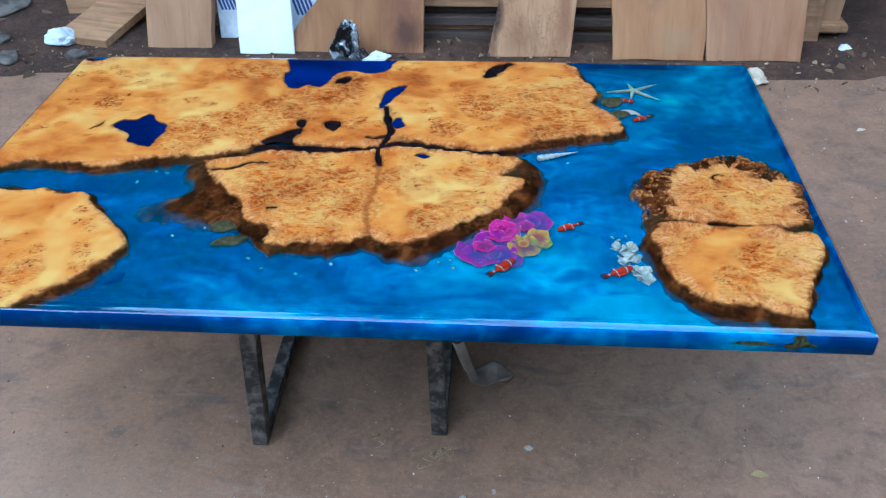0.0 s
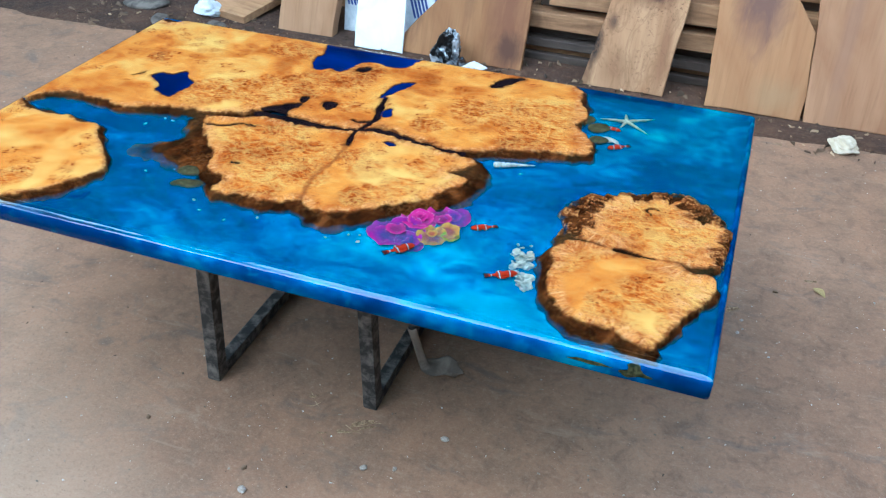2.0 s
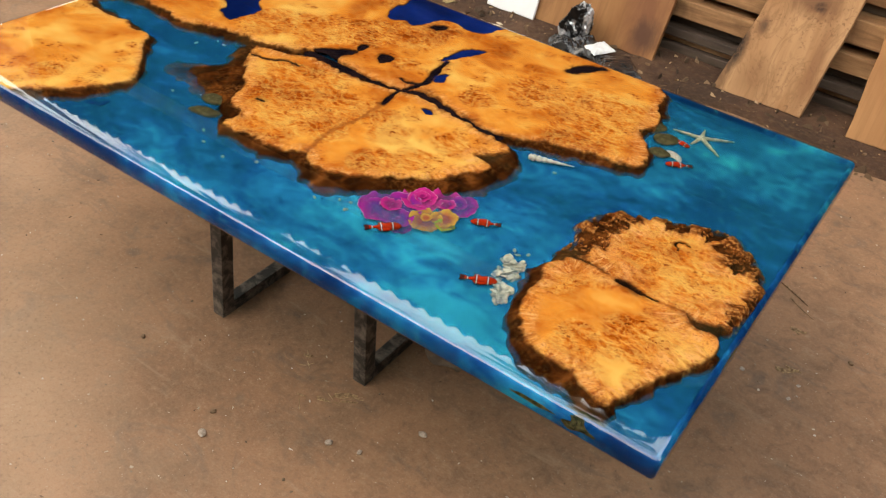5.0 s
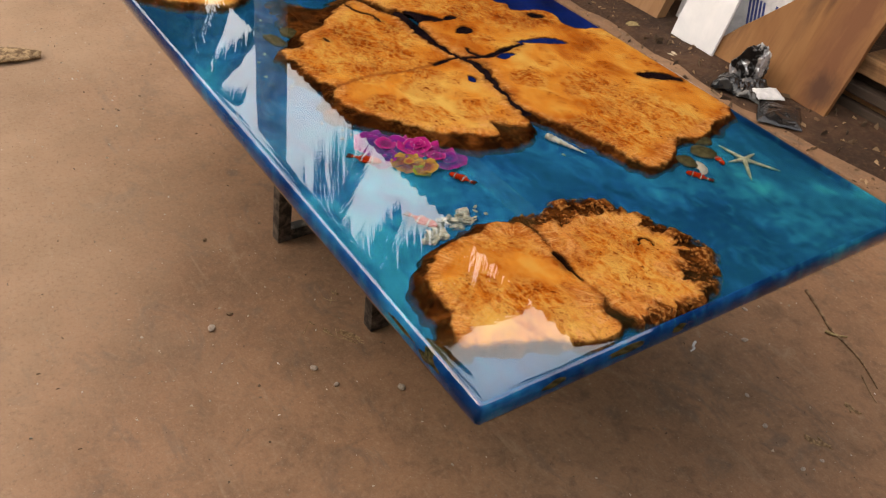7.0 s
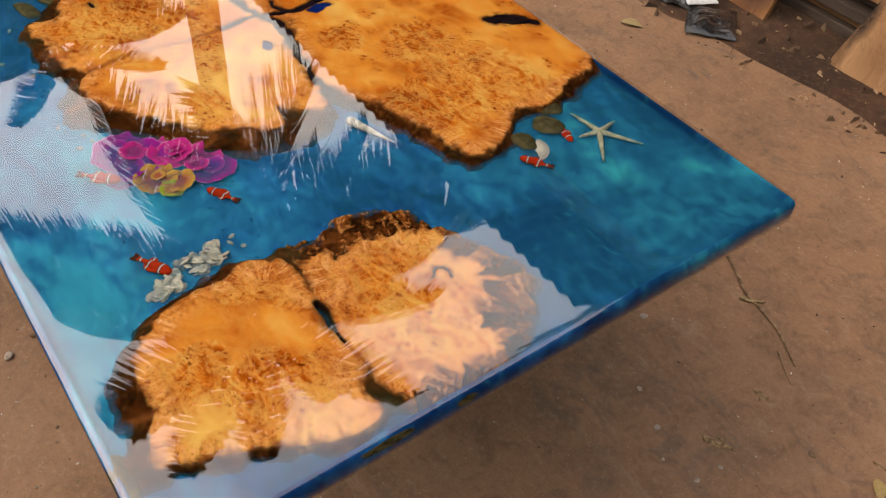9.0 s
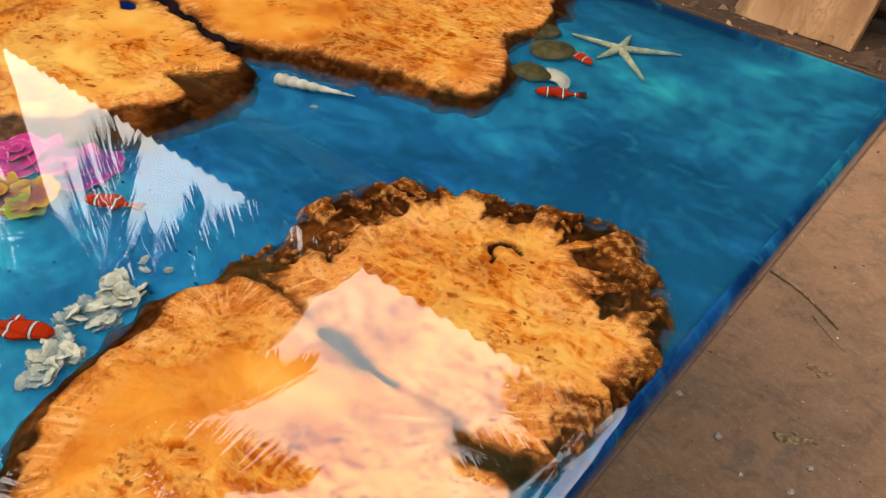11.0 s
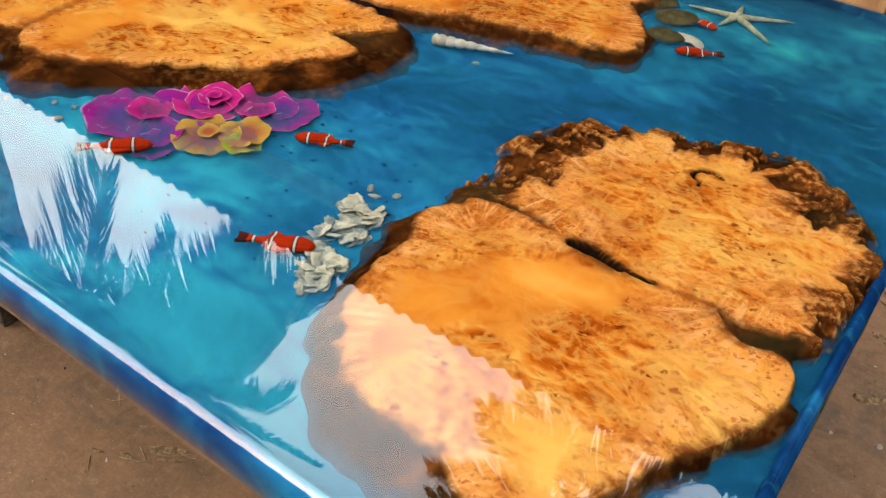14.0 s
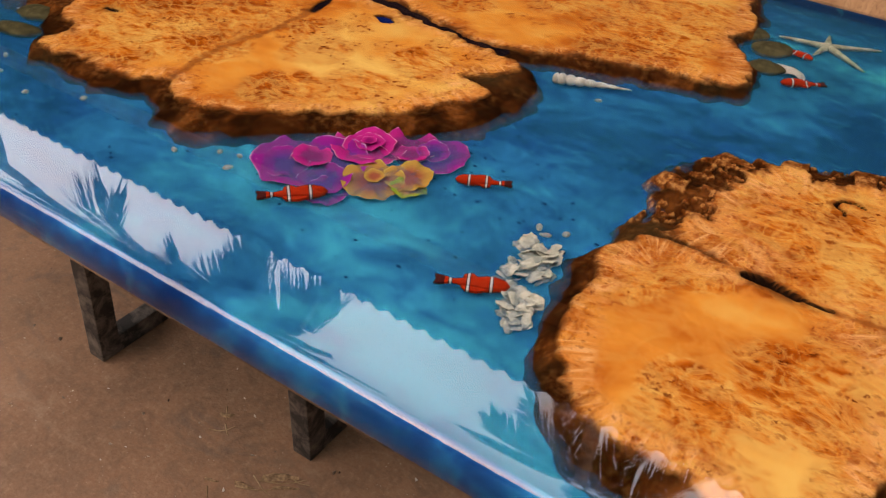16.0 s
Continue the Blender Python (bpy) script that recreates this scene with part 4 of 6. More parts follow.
# the split island near the open end
burl([(-0.323, 2.096), (-0.29, 2.122), (-0.232, 2.134), (-0.166, 2.15), (-0.13, 2.125), (-0.102, 2.078), (-0.057, 2.08), (-0.02, 2.065), (-0.03, 2.02), (-0.018, 1.985), (-0.055, 1.94), (-0.024, 1.908), (-0.038, 1.88), (-0.075, 1.87),
      (-0.114, 1.868), (-0.095, 1.852), (-0.068, 1.843), (-0.04, 1.849), (-0.024, 1.832), (-0.022, 1.795), (-0.036, 1.745), (-0.055, 1.71), (-0.075, 1.675), (-0.105, 1.59), (-0.125, 1.548), (-0.168, 1.555), (-0.205, 1.582), (-0.251, 1.578), (-0.312, 1.59), (-0.355, 1.636),
      (-0.382, 1.69), (-0.39, 1.767), (-0.4, 1.812), (-0.392, 1.846), (-0.362, 1.874), (-0.32, 1.876), (-0.29, 1.877), (-0.32, 1.882), (-0.366, 1.905), (-0.335, 1.948), (-0.362, 1.965), (-0.345, 2.0), (-0.33, 2.045)],
     [(-0.44, 2.03), (-0.385, 2.12), (-0.32, 2.148), (-0.25, 2.182), (-0.18, 2.215), (-0.12, 2.218), (-0.075, 2.185), (-0.03, 2.14), (-0.006, 2.07), (0.01, 2.03), (-0.004, 1.93), (-0.02, 1.85), (-0.005, 1.79), (-0.05, 1.68), (-0.1, 1.55),
      (-0.105, 1.46), (-0.175, 1.46), (-0.195, 1.518), (-0.262, 1.525), (-0.345, 1.563), (-0.39, 1.62), (-0.42, 1.715), (-0.44, 1.81), (-0.41, 1.855), (-0.43, 1.873), (-0.41, 1.94)],
     BURLS[4], cracks=[([(-0.207, 2.055), (-0.22, 2.066), (-0.212, 2.08), (-0.19, 2.083)], 0.0034), ([(-0.262, 1.868), (-0.235, 1.87), (-0.206, 1.866)], 0.0062), ([(-0.206, 1.866), (-0.172, 1.866)], 0.003), ],
     seams=[([(-0.3, 1.878), (-0.262, 1.868)], 0.006), ([(-0.172, 1.866), (-0.112, 1.868)], 0.005)],
     seed=14.2, lump=0.007, jag=0.012, rim=0.07, knobs=1.0, teeth=0.034, worn=[(-0.04, 1.78, 0.08)], step=0.0015, pit=0.019, drop=1.6,
     clusters=[(-0.18, 1.98, 0.13), (-0.27, 2.04, 0.1), (-0.1, 2.03, 0.09), (-0.08, 1.92, 0.08), (-0.28, 1.93, 0.06), (-0.25, 1.67, 0.04), (-0.23, 1.62, 0.05), (-0.19, 1.74, 0.04), (-0.13, 1.72, 0.05), (-0.19, 1.68, 0.04), (-0.13, 1.8, 0.05), (-0.2, 1.57, 0.06), (-0.37, 1.79, 0.05), (-0.3, 1.85, 0.04), (-0.09, 1.64, 0.04)])


def seam_strip(points, half):
    """Dark resin poured into the gap between two slabs."""
    line = curve(points, 6, False)
    vs, fs = [], []
    for k, (x, y) in enumerate(line):
        a = line[min(k + 1, len(line) - 1)] - line[max(k - 1, 0)]
        L = math.hypot(*a)
        w = half * (0.35 if k in (0, len(line) - 1) else 1.0)
        vs += [(x - a[1] / L * w, y + a[0] / L * w, 0.7436), (x + a[1] / L * w, y - a[0] / L * w, 0.7436)]
    fs = [(2 * k, 2 * k + 1, 2 * k + 3, 2 * k + 2) for k in range(len(line) - 1)]
    part("resin_seam", (vs, fs), DARK_RESIN, table, "near-black resin filling the gap between two slabs")


seam_strip([(-1.41, 2.182), (-1.3, 2.18), (-1.17, 2.177), (-1.09, 2.187), (-1.03, 2.216), (-0.95, 2.2), (-0.86, 2.187), (-0.79, 2.175), (-0.74, 2.176)], 0.016)


def leg_frame(x, y, y2, lean):
    """One welded frame of box section: floor runner with two posts and a top bar."""
    run = part("leg_frame", box(bmesh.new(), (x - 0.02, y, 0.0), (x + 0.02, y2, 0.042), 0.003), STEEL, table, "scuffed black box-section frame")
    for a in (y, y2 - 0.05):
        bm = box(bmesh.new(), (x - 0.022, a - 0.001, 0.002), (x + 0.022, a + 0.045, BASE), 0.003)
        for v in bm.verts:
            v.co.x += lean * v.co.z / BASE
        part("post", bm, STEEL, run)
    part("top_bar", box(bmesh.new(), (x + lean - 0.025, y + 0.052, BASE - 0.05), (x + lean + 0.025, y2 - 0.052, BASE), 0.003), STEEL, run)


leg_frame(-1.41, 1.785, 2.42, 0.04)
leg_frame(-0.905, 1.848, 2.43, -0.012)


# ---- boards, timber and litter under the shed ----
def board(x0, x1, height, material, label, y=4.4, z=0.012, lean=22, thick=0.035, slant=(0.0, 0.0), cut=None, seed=0, name="leaning_board"):
    """A sawn board that leans back against the timber; slant shifts its two upper corners, cut is its own outline."""
    rng = random.Random(seed)
    outline = cut or [(x0, 0), (x1, 0), (x1 + slant[1], height), (x0 + slant[0], height)]
    pts = []
    for i, (u, v) in enumerate(outline):
        u2, v2 = outline[(i + 1) % len(outline)]
        k = max(1, int(math.hypot(u2 - u, v2 - v) / 0.09))
        for j in range(k):
            w = 0.004 if j else 0.0
            pts.append((u + (u2 - u) * j / k + rng.uniform(-w, w), v + (v2 - v) * j / k + rng.uniform(-w, w)))
    bm = bmesh.new()
    cx = (x0 + x1) / 2
    f = bm.faces.new([bm.verts.new((u - cx, 0, v)) for u, v in pts])
    got = bmesh.ops.extrude_face_region(bm, geom=[f])
    bmesh.ops.translate(bm, vec=(0, thick, 0), verts=[v for v in got["geom"] if isinstance(v, bmesh.types.BMVert)])
    rim = [e for e in bm.edges if len(e.link_faces) == 2 and abs(e.verts[0].co.y - e.verts[1].co.y) < 1e-6]
    bmesh.ops.bevel(bm, geom=rim, offset=0.003, segments=1, affect="EDGES")
    ob = part(name, bm, material)
    ob.matrix_world = pose(cx, y, z, -lean)
    return tagged(ob, label, "board", "boards leaning on the timber")


def timber(x0, x1, y0, z0, depth, height, turn=0.0, mat=None, label="brown weathered timber beam lying in a stack"):
    bm = box(bmesh.new(), (-(x1 - x0) / 2, -depth / 2, 0), ((x1 - x0) / 2, depth / 2, height), 0.006)
    ob = part("timber_beam", bm, mat or OLD_TIMBER)
    ob.matrix_world = pose((x0 + x1) / 2, y0 + depth / 2, z0, 0, 0, turn)
    return tagged(ob, label, "timber", "stacked timber")


rng = random.Random(4)
# planks in the recesses are near black: shade between beams put into their colour
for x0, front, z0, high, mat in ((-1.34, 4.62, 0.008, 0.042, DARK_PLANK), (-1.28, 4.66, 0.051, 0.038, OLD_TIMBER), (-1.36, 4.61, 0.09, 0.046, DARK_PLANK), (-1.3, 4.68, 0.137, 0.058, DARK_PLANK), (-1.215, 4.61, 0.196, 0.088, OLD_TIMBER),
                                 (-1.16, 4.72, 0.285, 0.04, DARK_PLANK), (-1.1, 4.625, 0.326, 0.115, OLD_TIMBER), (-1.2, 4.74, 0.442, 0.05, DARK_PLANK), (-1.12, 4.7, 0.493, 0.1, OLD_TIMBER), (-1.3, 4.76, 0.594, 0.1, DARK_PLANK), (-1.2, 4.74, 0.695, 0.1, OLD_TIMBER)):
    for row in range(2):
        timber(x0 + rng.uniform(-0.01, 0.01), 0.95 + rng.uniform(-0.3, 0.2), front + row * 0.33, z0, 0.31, high, rng.uniform(-0.5, 0.5), mat, "weathered plank in a stack of timber, the stack's shade put into its dark colour" if mat is DARK_PLANK else "light brown sawn timber beam lying in a stack")
timber(-3.3, -1.7, 4.95, 0.008, 0.24, 0.13, 2)
timber(-3.2, -1.8, 5.0, 0.142, 0.22, 0.12, -1.5)
timber(-3.15, -1.75, 4.98, 0.266, 0.22, 0.12, 1)
timber(-3.2, -1.7, 5.0, 0.39, 0.22, 0.12, -1)
timber(-3.12, -1.75, 4.99, 0.514, 0.22, 0.12, -1)

board(-2.66, -2.31, 1.2, PALE_BOARD, "thick pale sawn offcut leaning under the shed", y=4.46, lean=20, thick=0.07, slant=(0.02, 0.05), seed=1)
board(-2.14, -1.85, 1.25, WHITE, "smooth white panel leaning in front of a carton", y=4.4, lean=20, thick=0.018, slant=(-0.05, -0.05), seed=2, name="white_panel")
board(-1.95, -1.17, 1.2, RED_BOARD, "wide reddish-brown board with a slanted cut side", y=4.43, lean=21, thick=0.03, cut=[(-1.9, 0), (-1.172, 0), (-1.165, 1.2), (-1.3, 1.2), (-1.55, 0.48), (-1.93, 0.02)], seed=3)
board(-0.835, -0.41, 1.1, GREY_BOARD, "greyish board with rough burl figure and worn side", y=4.4, lean=20, thick=0.045, slant=(0.2, 0.1), seed=4)
board(-0.2, 0.262, 1.1, TAN_BOARD, "pale brown board with a cut upper corner", y=4.38, lean=20, thick=0.04, cut=[(-0.195, 0), (0.262, 0), (0.268, 0.12), (0.25, 0.28), (0.24, 0.42), (0.09, 0.62), (0.05, 1.1), (-0.26, 1.1)], seed=5)
board(0.28, 0.745, 1.1, PINK_BOARD, "wide pale pinkish board", y=4.38, lean=20, thick=0.04, slant=(-0.1, 0.02), seed=6)
board(0.8, 0.9, 1.0, OLD_TIMBER, "narrow dark weathered board leaning under the shed", y=4.64, lean=8, thick=0.03, slant=(0.0, 0.02), seed=7)
board(0.9, 1.03, 1.0, PALE_BOARD, "narrow brown board leaning under the shed", y=4.74, lean=8, thick=0.03, slant=(0.02, 0.02), seed=8)


# ---- palms beyond the yard ----
def frond(length, rise, droop, seed, limp=False):
    """A feather leaf along +x: a bent rib with many hanging leaflets."""
    r = random.Random(seed)
    rib = lambda s: Vector((length * (s - 0.12 * s * s), 0, rise * s - droop * s * s))
    vs, fs = [], []

    def strip(points, half, across):
        base = len(vs)
        for p, h in zip(points, half):
            vs.extend([p - across * h, p + across * h])
        for i in range(len(points) - 1):
            fs.append((base + 2 * i, base + 2 * i + 1, base + 2 * i + 3, base + 2 * i + 2))

    ribs = [rib(i / 12) for i in range(13)]
    strip(ribs, [0.035 * (1 - i / 13) + 0.004 for i in range(13)], Vector((0, 1, 0)))
    strip(ribs, [0.02 * (1 - i / 13) + 0.003 for i in range(13)], Vector((0, 0, 1)))
    n = 92
    for i in range(n):
        s = 0.14 + 0.86 * i / n
        for side in (-1, 1):
            p = rib(s)
            size = (0.35 + 0.5 * math.sin(math.pi * min(1, s * 0.95 + 0.08))) * r.uniform(0.85, 1.1)
            out = Vector((0.4 + r.uniform(-0.12, 0.12), side * r.uniform(0.55, 0.95), -0.7 + r.uniform(-0.2, 0.2))).normalized()
            if limp:
                out = Vector((r.uniform(0.6, 1.0), side * r.uniform(0.5, 0.85), r.uniform(-0.25, 0.15))).normalized()
                strip([p, p + out * size * 0.6 + Vector((0.1 * size, 0, 0)), p + out * size + Vector((0.4 * size, 0, 0))], [0.012, 0.022, 0.002], Vector((-side * 0.5, 0.85, 0)))
                continue
            pts = [p, p + out * size * 0.5 + Vector((0, 0, -0.08 * size)), p + out * size * 0.85 + Vector((0, 0, -0.6 * size))]
            strip(pts, [0.016, 0.033, 0.002], Vector((0.9, -side * 0.4, 0)))
    return vs, fs


def palm(x, y, height, turn, fronds, seed, lean=(0.0, 0.0), hanging=()):
    r = random.Random(seed)
    root = tagged(new("palm_tree"), "tall coconut palm with drooping feathery fronds", "palm", "palms round the yard")
    root.matrix_world = pose(x, y, 0)
    vs, fs = [], []
    k, n = 26, 12
    for i in range(k + 1):
        s = i / k
        rad = 0.17 - 0.05 * s + 0.06 * (1 - s) ** 6 + (0.008 if i % 2 else 0)
        vs += [(lean[0] * s * s + rad * math.cos(2 * math.pi * j / n), lean[1] * s * s + rad * math.sin(2 * math.pi * j / n), height * s) for j in range(n)]
    for i in range(k):
        fs += [(i * n + j, i * n + (j + 1) % n, (i + 1) * n + (j + 1) % n, (i + 1) * n + j) for j in range(n)]
    fs.append(tuple(k * n + j for j in range(n)))
    part("trunk", (vs, fs), TRUNK, root, "grey ringed trunk", True)
    meshes = []
    for i, (az, tilt, size) in enumerate(fronds):
        if len(meshes) < 4:
            vsf, fsf = frond(3.6, 0.9, 1.9 + 0.25 * len(meshes), seed * 10 + len(meshes))
            ob = part("frond", (vsf, fsf), LEAF, root)
            meshes.append(ob.data)
        else:
            ob = new("frond", meshes[i % 4])
            ob.parent = root
        ob.matrix_basis = pose(lean[0], lean[1], height - 0.05, 0, 0, az) @ pose(0, 0, 0, r.uniform(-12, 12), -tilt, 0) @ Matrix.Diagonal((size, size, size, 1))
    for i, (az, tilt, size, bend) in enumerate(hanging):
        ob = part("frond", frond(3.6, 0.15, bend, seed * 10 + 40 + i, tilt < -40), LEAF, root)
        ob.matrix_basis = pose(lean[0], lean[1], height - 0.05, 0, 0, az) @ pose(0, 0, 0, 0, -tilt, 0) @ Matrix.Diagonal((size, size, size, 1))
    return root


TRUNK = spotted("palm_bark", (0.12, 0.1, 0.08), (0.3, 0.26, 0.21), 9, 0.9, bump=0.4)
LEAF = spotted("palm_leaf", (0.025, 0.05, 0.012), (0.07, 0.11, 0.03), 4, 0.5)
rp = random.Random(8)
palm(-6.5, 4.1, 8.0, 0, [(40, -2, 0.65), (54, -2, 0.75), (66, 2, 0.85), (78, -6, 0.95), (72, -74, 0.9), (96, -70, 0.85), (88, 6, 0.8), (110, 12, 0.8), (-20, 10, 0.8), (-36, 16, 0.8), (10, 22, 0.75), (-60, 16, 0.8), (15, -26, 0.75), (-8, -32, 0.8), (-30, -28, 0.85), (-50, -25, 0.9), (-70, -20, 0.9),
                         (-100, -10, 0.9), (130, 22, 0.8), (150, 25, 0.9), (172, 12, 1), (195, -10, 1), (212, 30, 1), (236, 10, 1), (0, 10, 0.65), (25, -10, 0.7), (-20, -8, 0.7), (50, 24, 0.65), (75, 20, 0.75), (300, 18, 0.7), (-45, 2, 0.75)], 3, hanging=((84, -80, 0.98, -0.3), (80, 4, 1.15, 0.5), (92, -4, 0.95, 0.9)))
palm(-9.8, 3.4, 5.9, 0, [(i * 15 + rp.uniform(-6, 6), rp.uniform(-45, 12), rp.uniform(0.5, 0.75)) for i in range(24)] + [(10, 30, 0.4), (62, 42, 0.38), (-40, 36, 0.42), (130, 34, 0.38), (180, 45, 0.36), (-92, 34, 0.42), (-66, 22, 0.4), (95, 26, 0.4)], 9)
palm(-3.0, 10.4, 12.7, 0, [(i * 40 + rp.uniform(-8, 8), rp.uniform(12, 38), rp.uniform(0.7, 0.85)) for i in range(9)], 5, hanging=((212, -42, 0.78, 0.5), (188, -56, 0.72, 0.4), (240, -50, 0.7, 0.4), (-28, -46, 0.78, 0.5)))


# ---- things cast in the resin ----
def place(x, y, z, deg, size):
    return pose(x, y, z, 0, 0, deg) @ Matrix.Diagonal((size, size, size, 1))


def fish_mesh():
    """Body, tail and fins of a small painted figurine, one unit long with the head at -x."""
    vs, fs = [], []
    n, k = 12, 16
    for i in range(k + 1):
        s = i / k
        half = (0.135 * math.sqrt(max(0.0, 1 - (1 - s / 0.38) ** 2)) if s < 0.38 else 0.135 - 0.11 * ((s - 0.38) / 0.62) ** 0.95) + 0.006
        vs += [(-0.5 + 0.86 * s, half * math.cos(2 * math.pi * j / n), 0.12 + 0.72 * half * math.sin(2 * math.pi * j / n)) for j in range(n)]
    for i in range(k):
        fs += [(i * n + j, i * n + (j + 1) % n, (i + 1) * n + (j + 1) % n, (i + 1) * n + j) for j in range(n)]
    fs += [tuple(reversed(range(n))), tuple(k * n + j for j in range(n))]

    def fin(points):
        b = len(vs)
        m = len(points)
        vs.extend([(u, v, 0.1) for u, v in points] + [(u, v, 0.14) for u, v in points])
        fs.extend([tuple(reversed(range(b, b + m))), tuple(range(b + m, b + 2 * m))])
        fs.extend([(b + i, b + (i + 1) % m, b + m + (i + 1) % m, b + m + i) for i in range(m)])

    fin([(0.3, -0.035), (0.44, -0.08), (0.56, -0.1), (0.53, 0.0), (0.56, 0.1), (0.44, 0.08), (0.3, 0.035)])
    fin([(-0.22, 0.13), (-0.05, 0.2), (0.12, 0.18), (0.18, 0.09)])
    fin([(-0.05, -0.12), (0.05, -0.2), (0.14, -0.16), (0.16, -0.09)])
    return vs, fs


fish = part("fish_figurine", fish_mesh(), FISH, smooth=False)
for i, (hx, hy, tx, ty) in enumerate(((-0.71, 1.732, -0.772, 1.668), (-0.618, 1.845, -0.552, 1.881), (-0.449, 1.713, -0.524, 1.673), (-0.386, 2.384, -0.322, 2.424), (-0.362, 2.506, -0.42, 2.526))):
    m = place((hx + tx) / 2, (hy + ty) / 2, FLOOR + 0.0005, math.degrees(math.atan2(ty - hy, tx - hx)), math.hypot(tx - hx, ty - hy) / 1.14)
    ob = fish if i == 0 else fish.copy()
    if i:
        scene.collection.objects.link(ob)
    ob.matrix_world = m
    tagged(ob, "small red fish figurine with white bands in the resin", "figurine", "fish figurines in the resin")


def starfish():
    vs, fs = [], []
    tips = ((-0.44, 2.572), (-0.285, 2.628), (-0.288, 2.522), (-0.372, 2.632), (-0.372, 2.533))
    cx, cy = -0.361, 2.578
    tips = sorted(tips, key=lambda p: math.atan2(p[1] - cy, p[0] - cx))
    bm = bmesh.new()
    for tx, ty in tips:
        ring = []
        dx, dy = tx - cx, ty - cy
        L = math.hypot(dx, dy)
        px, py = -dy / L, dx / L
        for i in range(8):
            s = i / 7
            r = 0.0052 * (1 - s) ** 0.7 + 0.0018
            ring.append([bm.verts.new((cx + dx * s + px * r * math.cos(a), cy + dy * s + py * r * math.cos(a), FLOOR + 0.0045 + 0.8 * r * math.sin(a) + 0.002 * (1 - s))) for a in [2 * math.pi * j / 8 for j in range(8)]])
        for a, b in zip(ring, ring[1:]):
            for j in range(8):
                bm.faces.new((a[j], a[(j + 1) % 8], b[(j + 1) % 8], b[j]))
        bm.faces.new(ring[-1])
        bm.faces.new(list(reversed(ring[0])))
    bmesh.ops.create_icosphere(bm, subdivisions=2, radius=0.011, matrix=pose(cx, cy, FLOOR + 0.006) @ Matrix.Diagonal((1, 1, 0.6, 1)))
    return tagged(part("starfish", bm, STAR, smooth=True), "pale cream dried starfish set in the resin", "starfish")


STAR = spotted("dried_starfish", (0.24, 0.25, 0.16), (0.42, 0.42, 0.29), 90, 0.7, bump=0.4, spec=0.0)
SHELL = spotted("pale_shell", (0.34, 0.32, 0.25), (0.58, 0.56, 0.47), 40, 0.45, bump=0.2, spec=0.0)
STONE = spotted("olive_stone", (0.045, 0.04, 0.018), (0.11, 0.095, 0.045), 25, 0.6, spec=0.0)
CORAL = spotted("white_coral", (0.38, 0.38, 0.29), (0.58, 0.56, 0.44), 75, 0.7, bump=0.15, spec=0.0)
starfish()


def auger_shell(x0, y0, x1, y1, r):
    """A long screw shell: whorls that swell and narrow along a cone."""
    L = math.hypot(x1 - x0, y1 - y0)
    vs, fs = [], []
    k, n = 96, 14
    for i in range(k + 1):
        s = i / k
        rad = r * (1 - s) ** 0.9 * (0.6 + 0.42 * abs(math.sin(8 * math.pi * s ** 0.8)) ** 0.6) + 0.0006
        if s < 0.06:
            rad *= 0.5 + s / 0.12
        vs += [(L * s, rad * math.cos(2 * math.pi * j / n), r * 0.9 + rad * 0.85 * math.sin(2 * math.pi * j / n)) for j in range(n)]
    for i in range(k):
        fs += [(i * n + j, i * n + (j + 1) % n, (i + 1) * n + (j + 1) % n, (i + 1) * n + j) for j in range(n)]
    fs += [tuple(reversed(range(n))), tuple(k * n + j for j in range(n))]
    ob = part("auger_shell", (vs, fs), SHELL, smooth=True)
    ob.matrix_world = pose(x0, y0, FLOOR + 0.0005, 0, 0, math.degrees(math.atan2(y1 - y0, x1 - x0)))
    return tagged(ob, "long pale screw-shaped sea shell in the resin", "shell")


auger_shell(-0.655, 2.166, -0.545, 2.206, 0.011)


def scallop(x, y, deg, size):
    """A fan shell with radial ribs."""
    vs, fs = [(0, 0, 0.1)], []
    n, k = 28, 5
    for i in range(1, k + 1):
        for j in range(n + 1):
            a = radians(-70 + 140 * j / n)
            r = i / k
            vs.append((r * math.cos(a) * 0.9, r * math.sin(a), 0.1 + 0.2 * math.sin(math.pi * min(r, 0.9)) + 0.012 * r * math.cos(j * math.pi)))
    fs += [(0, 1 + j, 2 + j) for j in range(n)]
    for i in range(k - 1):
        b = 1 + i * (n + 1)
        fs += [(b + j, b + n + 1 + j, b + n + 2 + j, b + j + 1) for j in range(n)]
    ob = part("scallop_shell", (vs, fs), SHELL)
    ob.matrix_world = place(x, y, FLOOR - 0.0005, deg, size)
    return tagged(ob, "pale ribbed fan shell beside dark stones", "shell")


scallop(-0.39, 2.428, 55, 0.036)


def pebble(x, y, rx, ry, rz, deg, seed, mat, name, label, category, group, z=FLOOR):
    bm = bmesh.new()
    bmesh.ops.create_icosphere(bm, subdivisions=3, radius=1)
    for v in bm.verts:
        v.co *= 1 + 0.22 * (noise.noise(v.co * 1.3 + Vector((seed, 0, 0))))
        v.co = Vector((v.co.x * rx, v.co.y * ry, max(v.co.z, -0.8) * rz))
    ob = part(name, bm, mat, smooth=True)
    ob.matrix_world = pose(x, y, z + 0.8 * rz, 0, 0, deg)
    return tagged(ob, label, category, group)


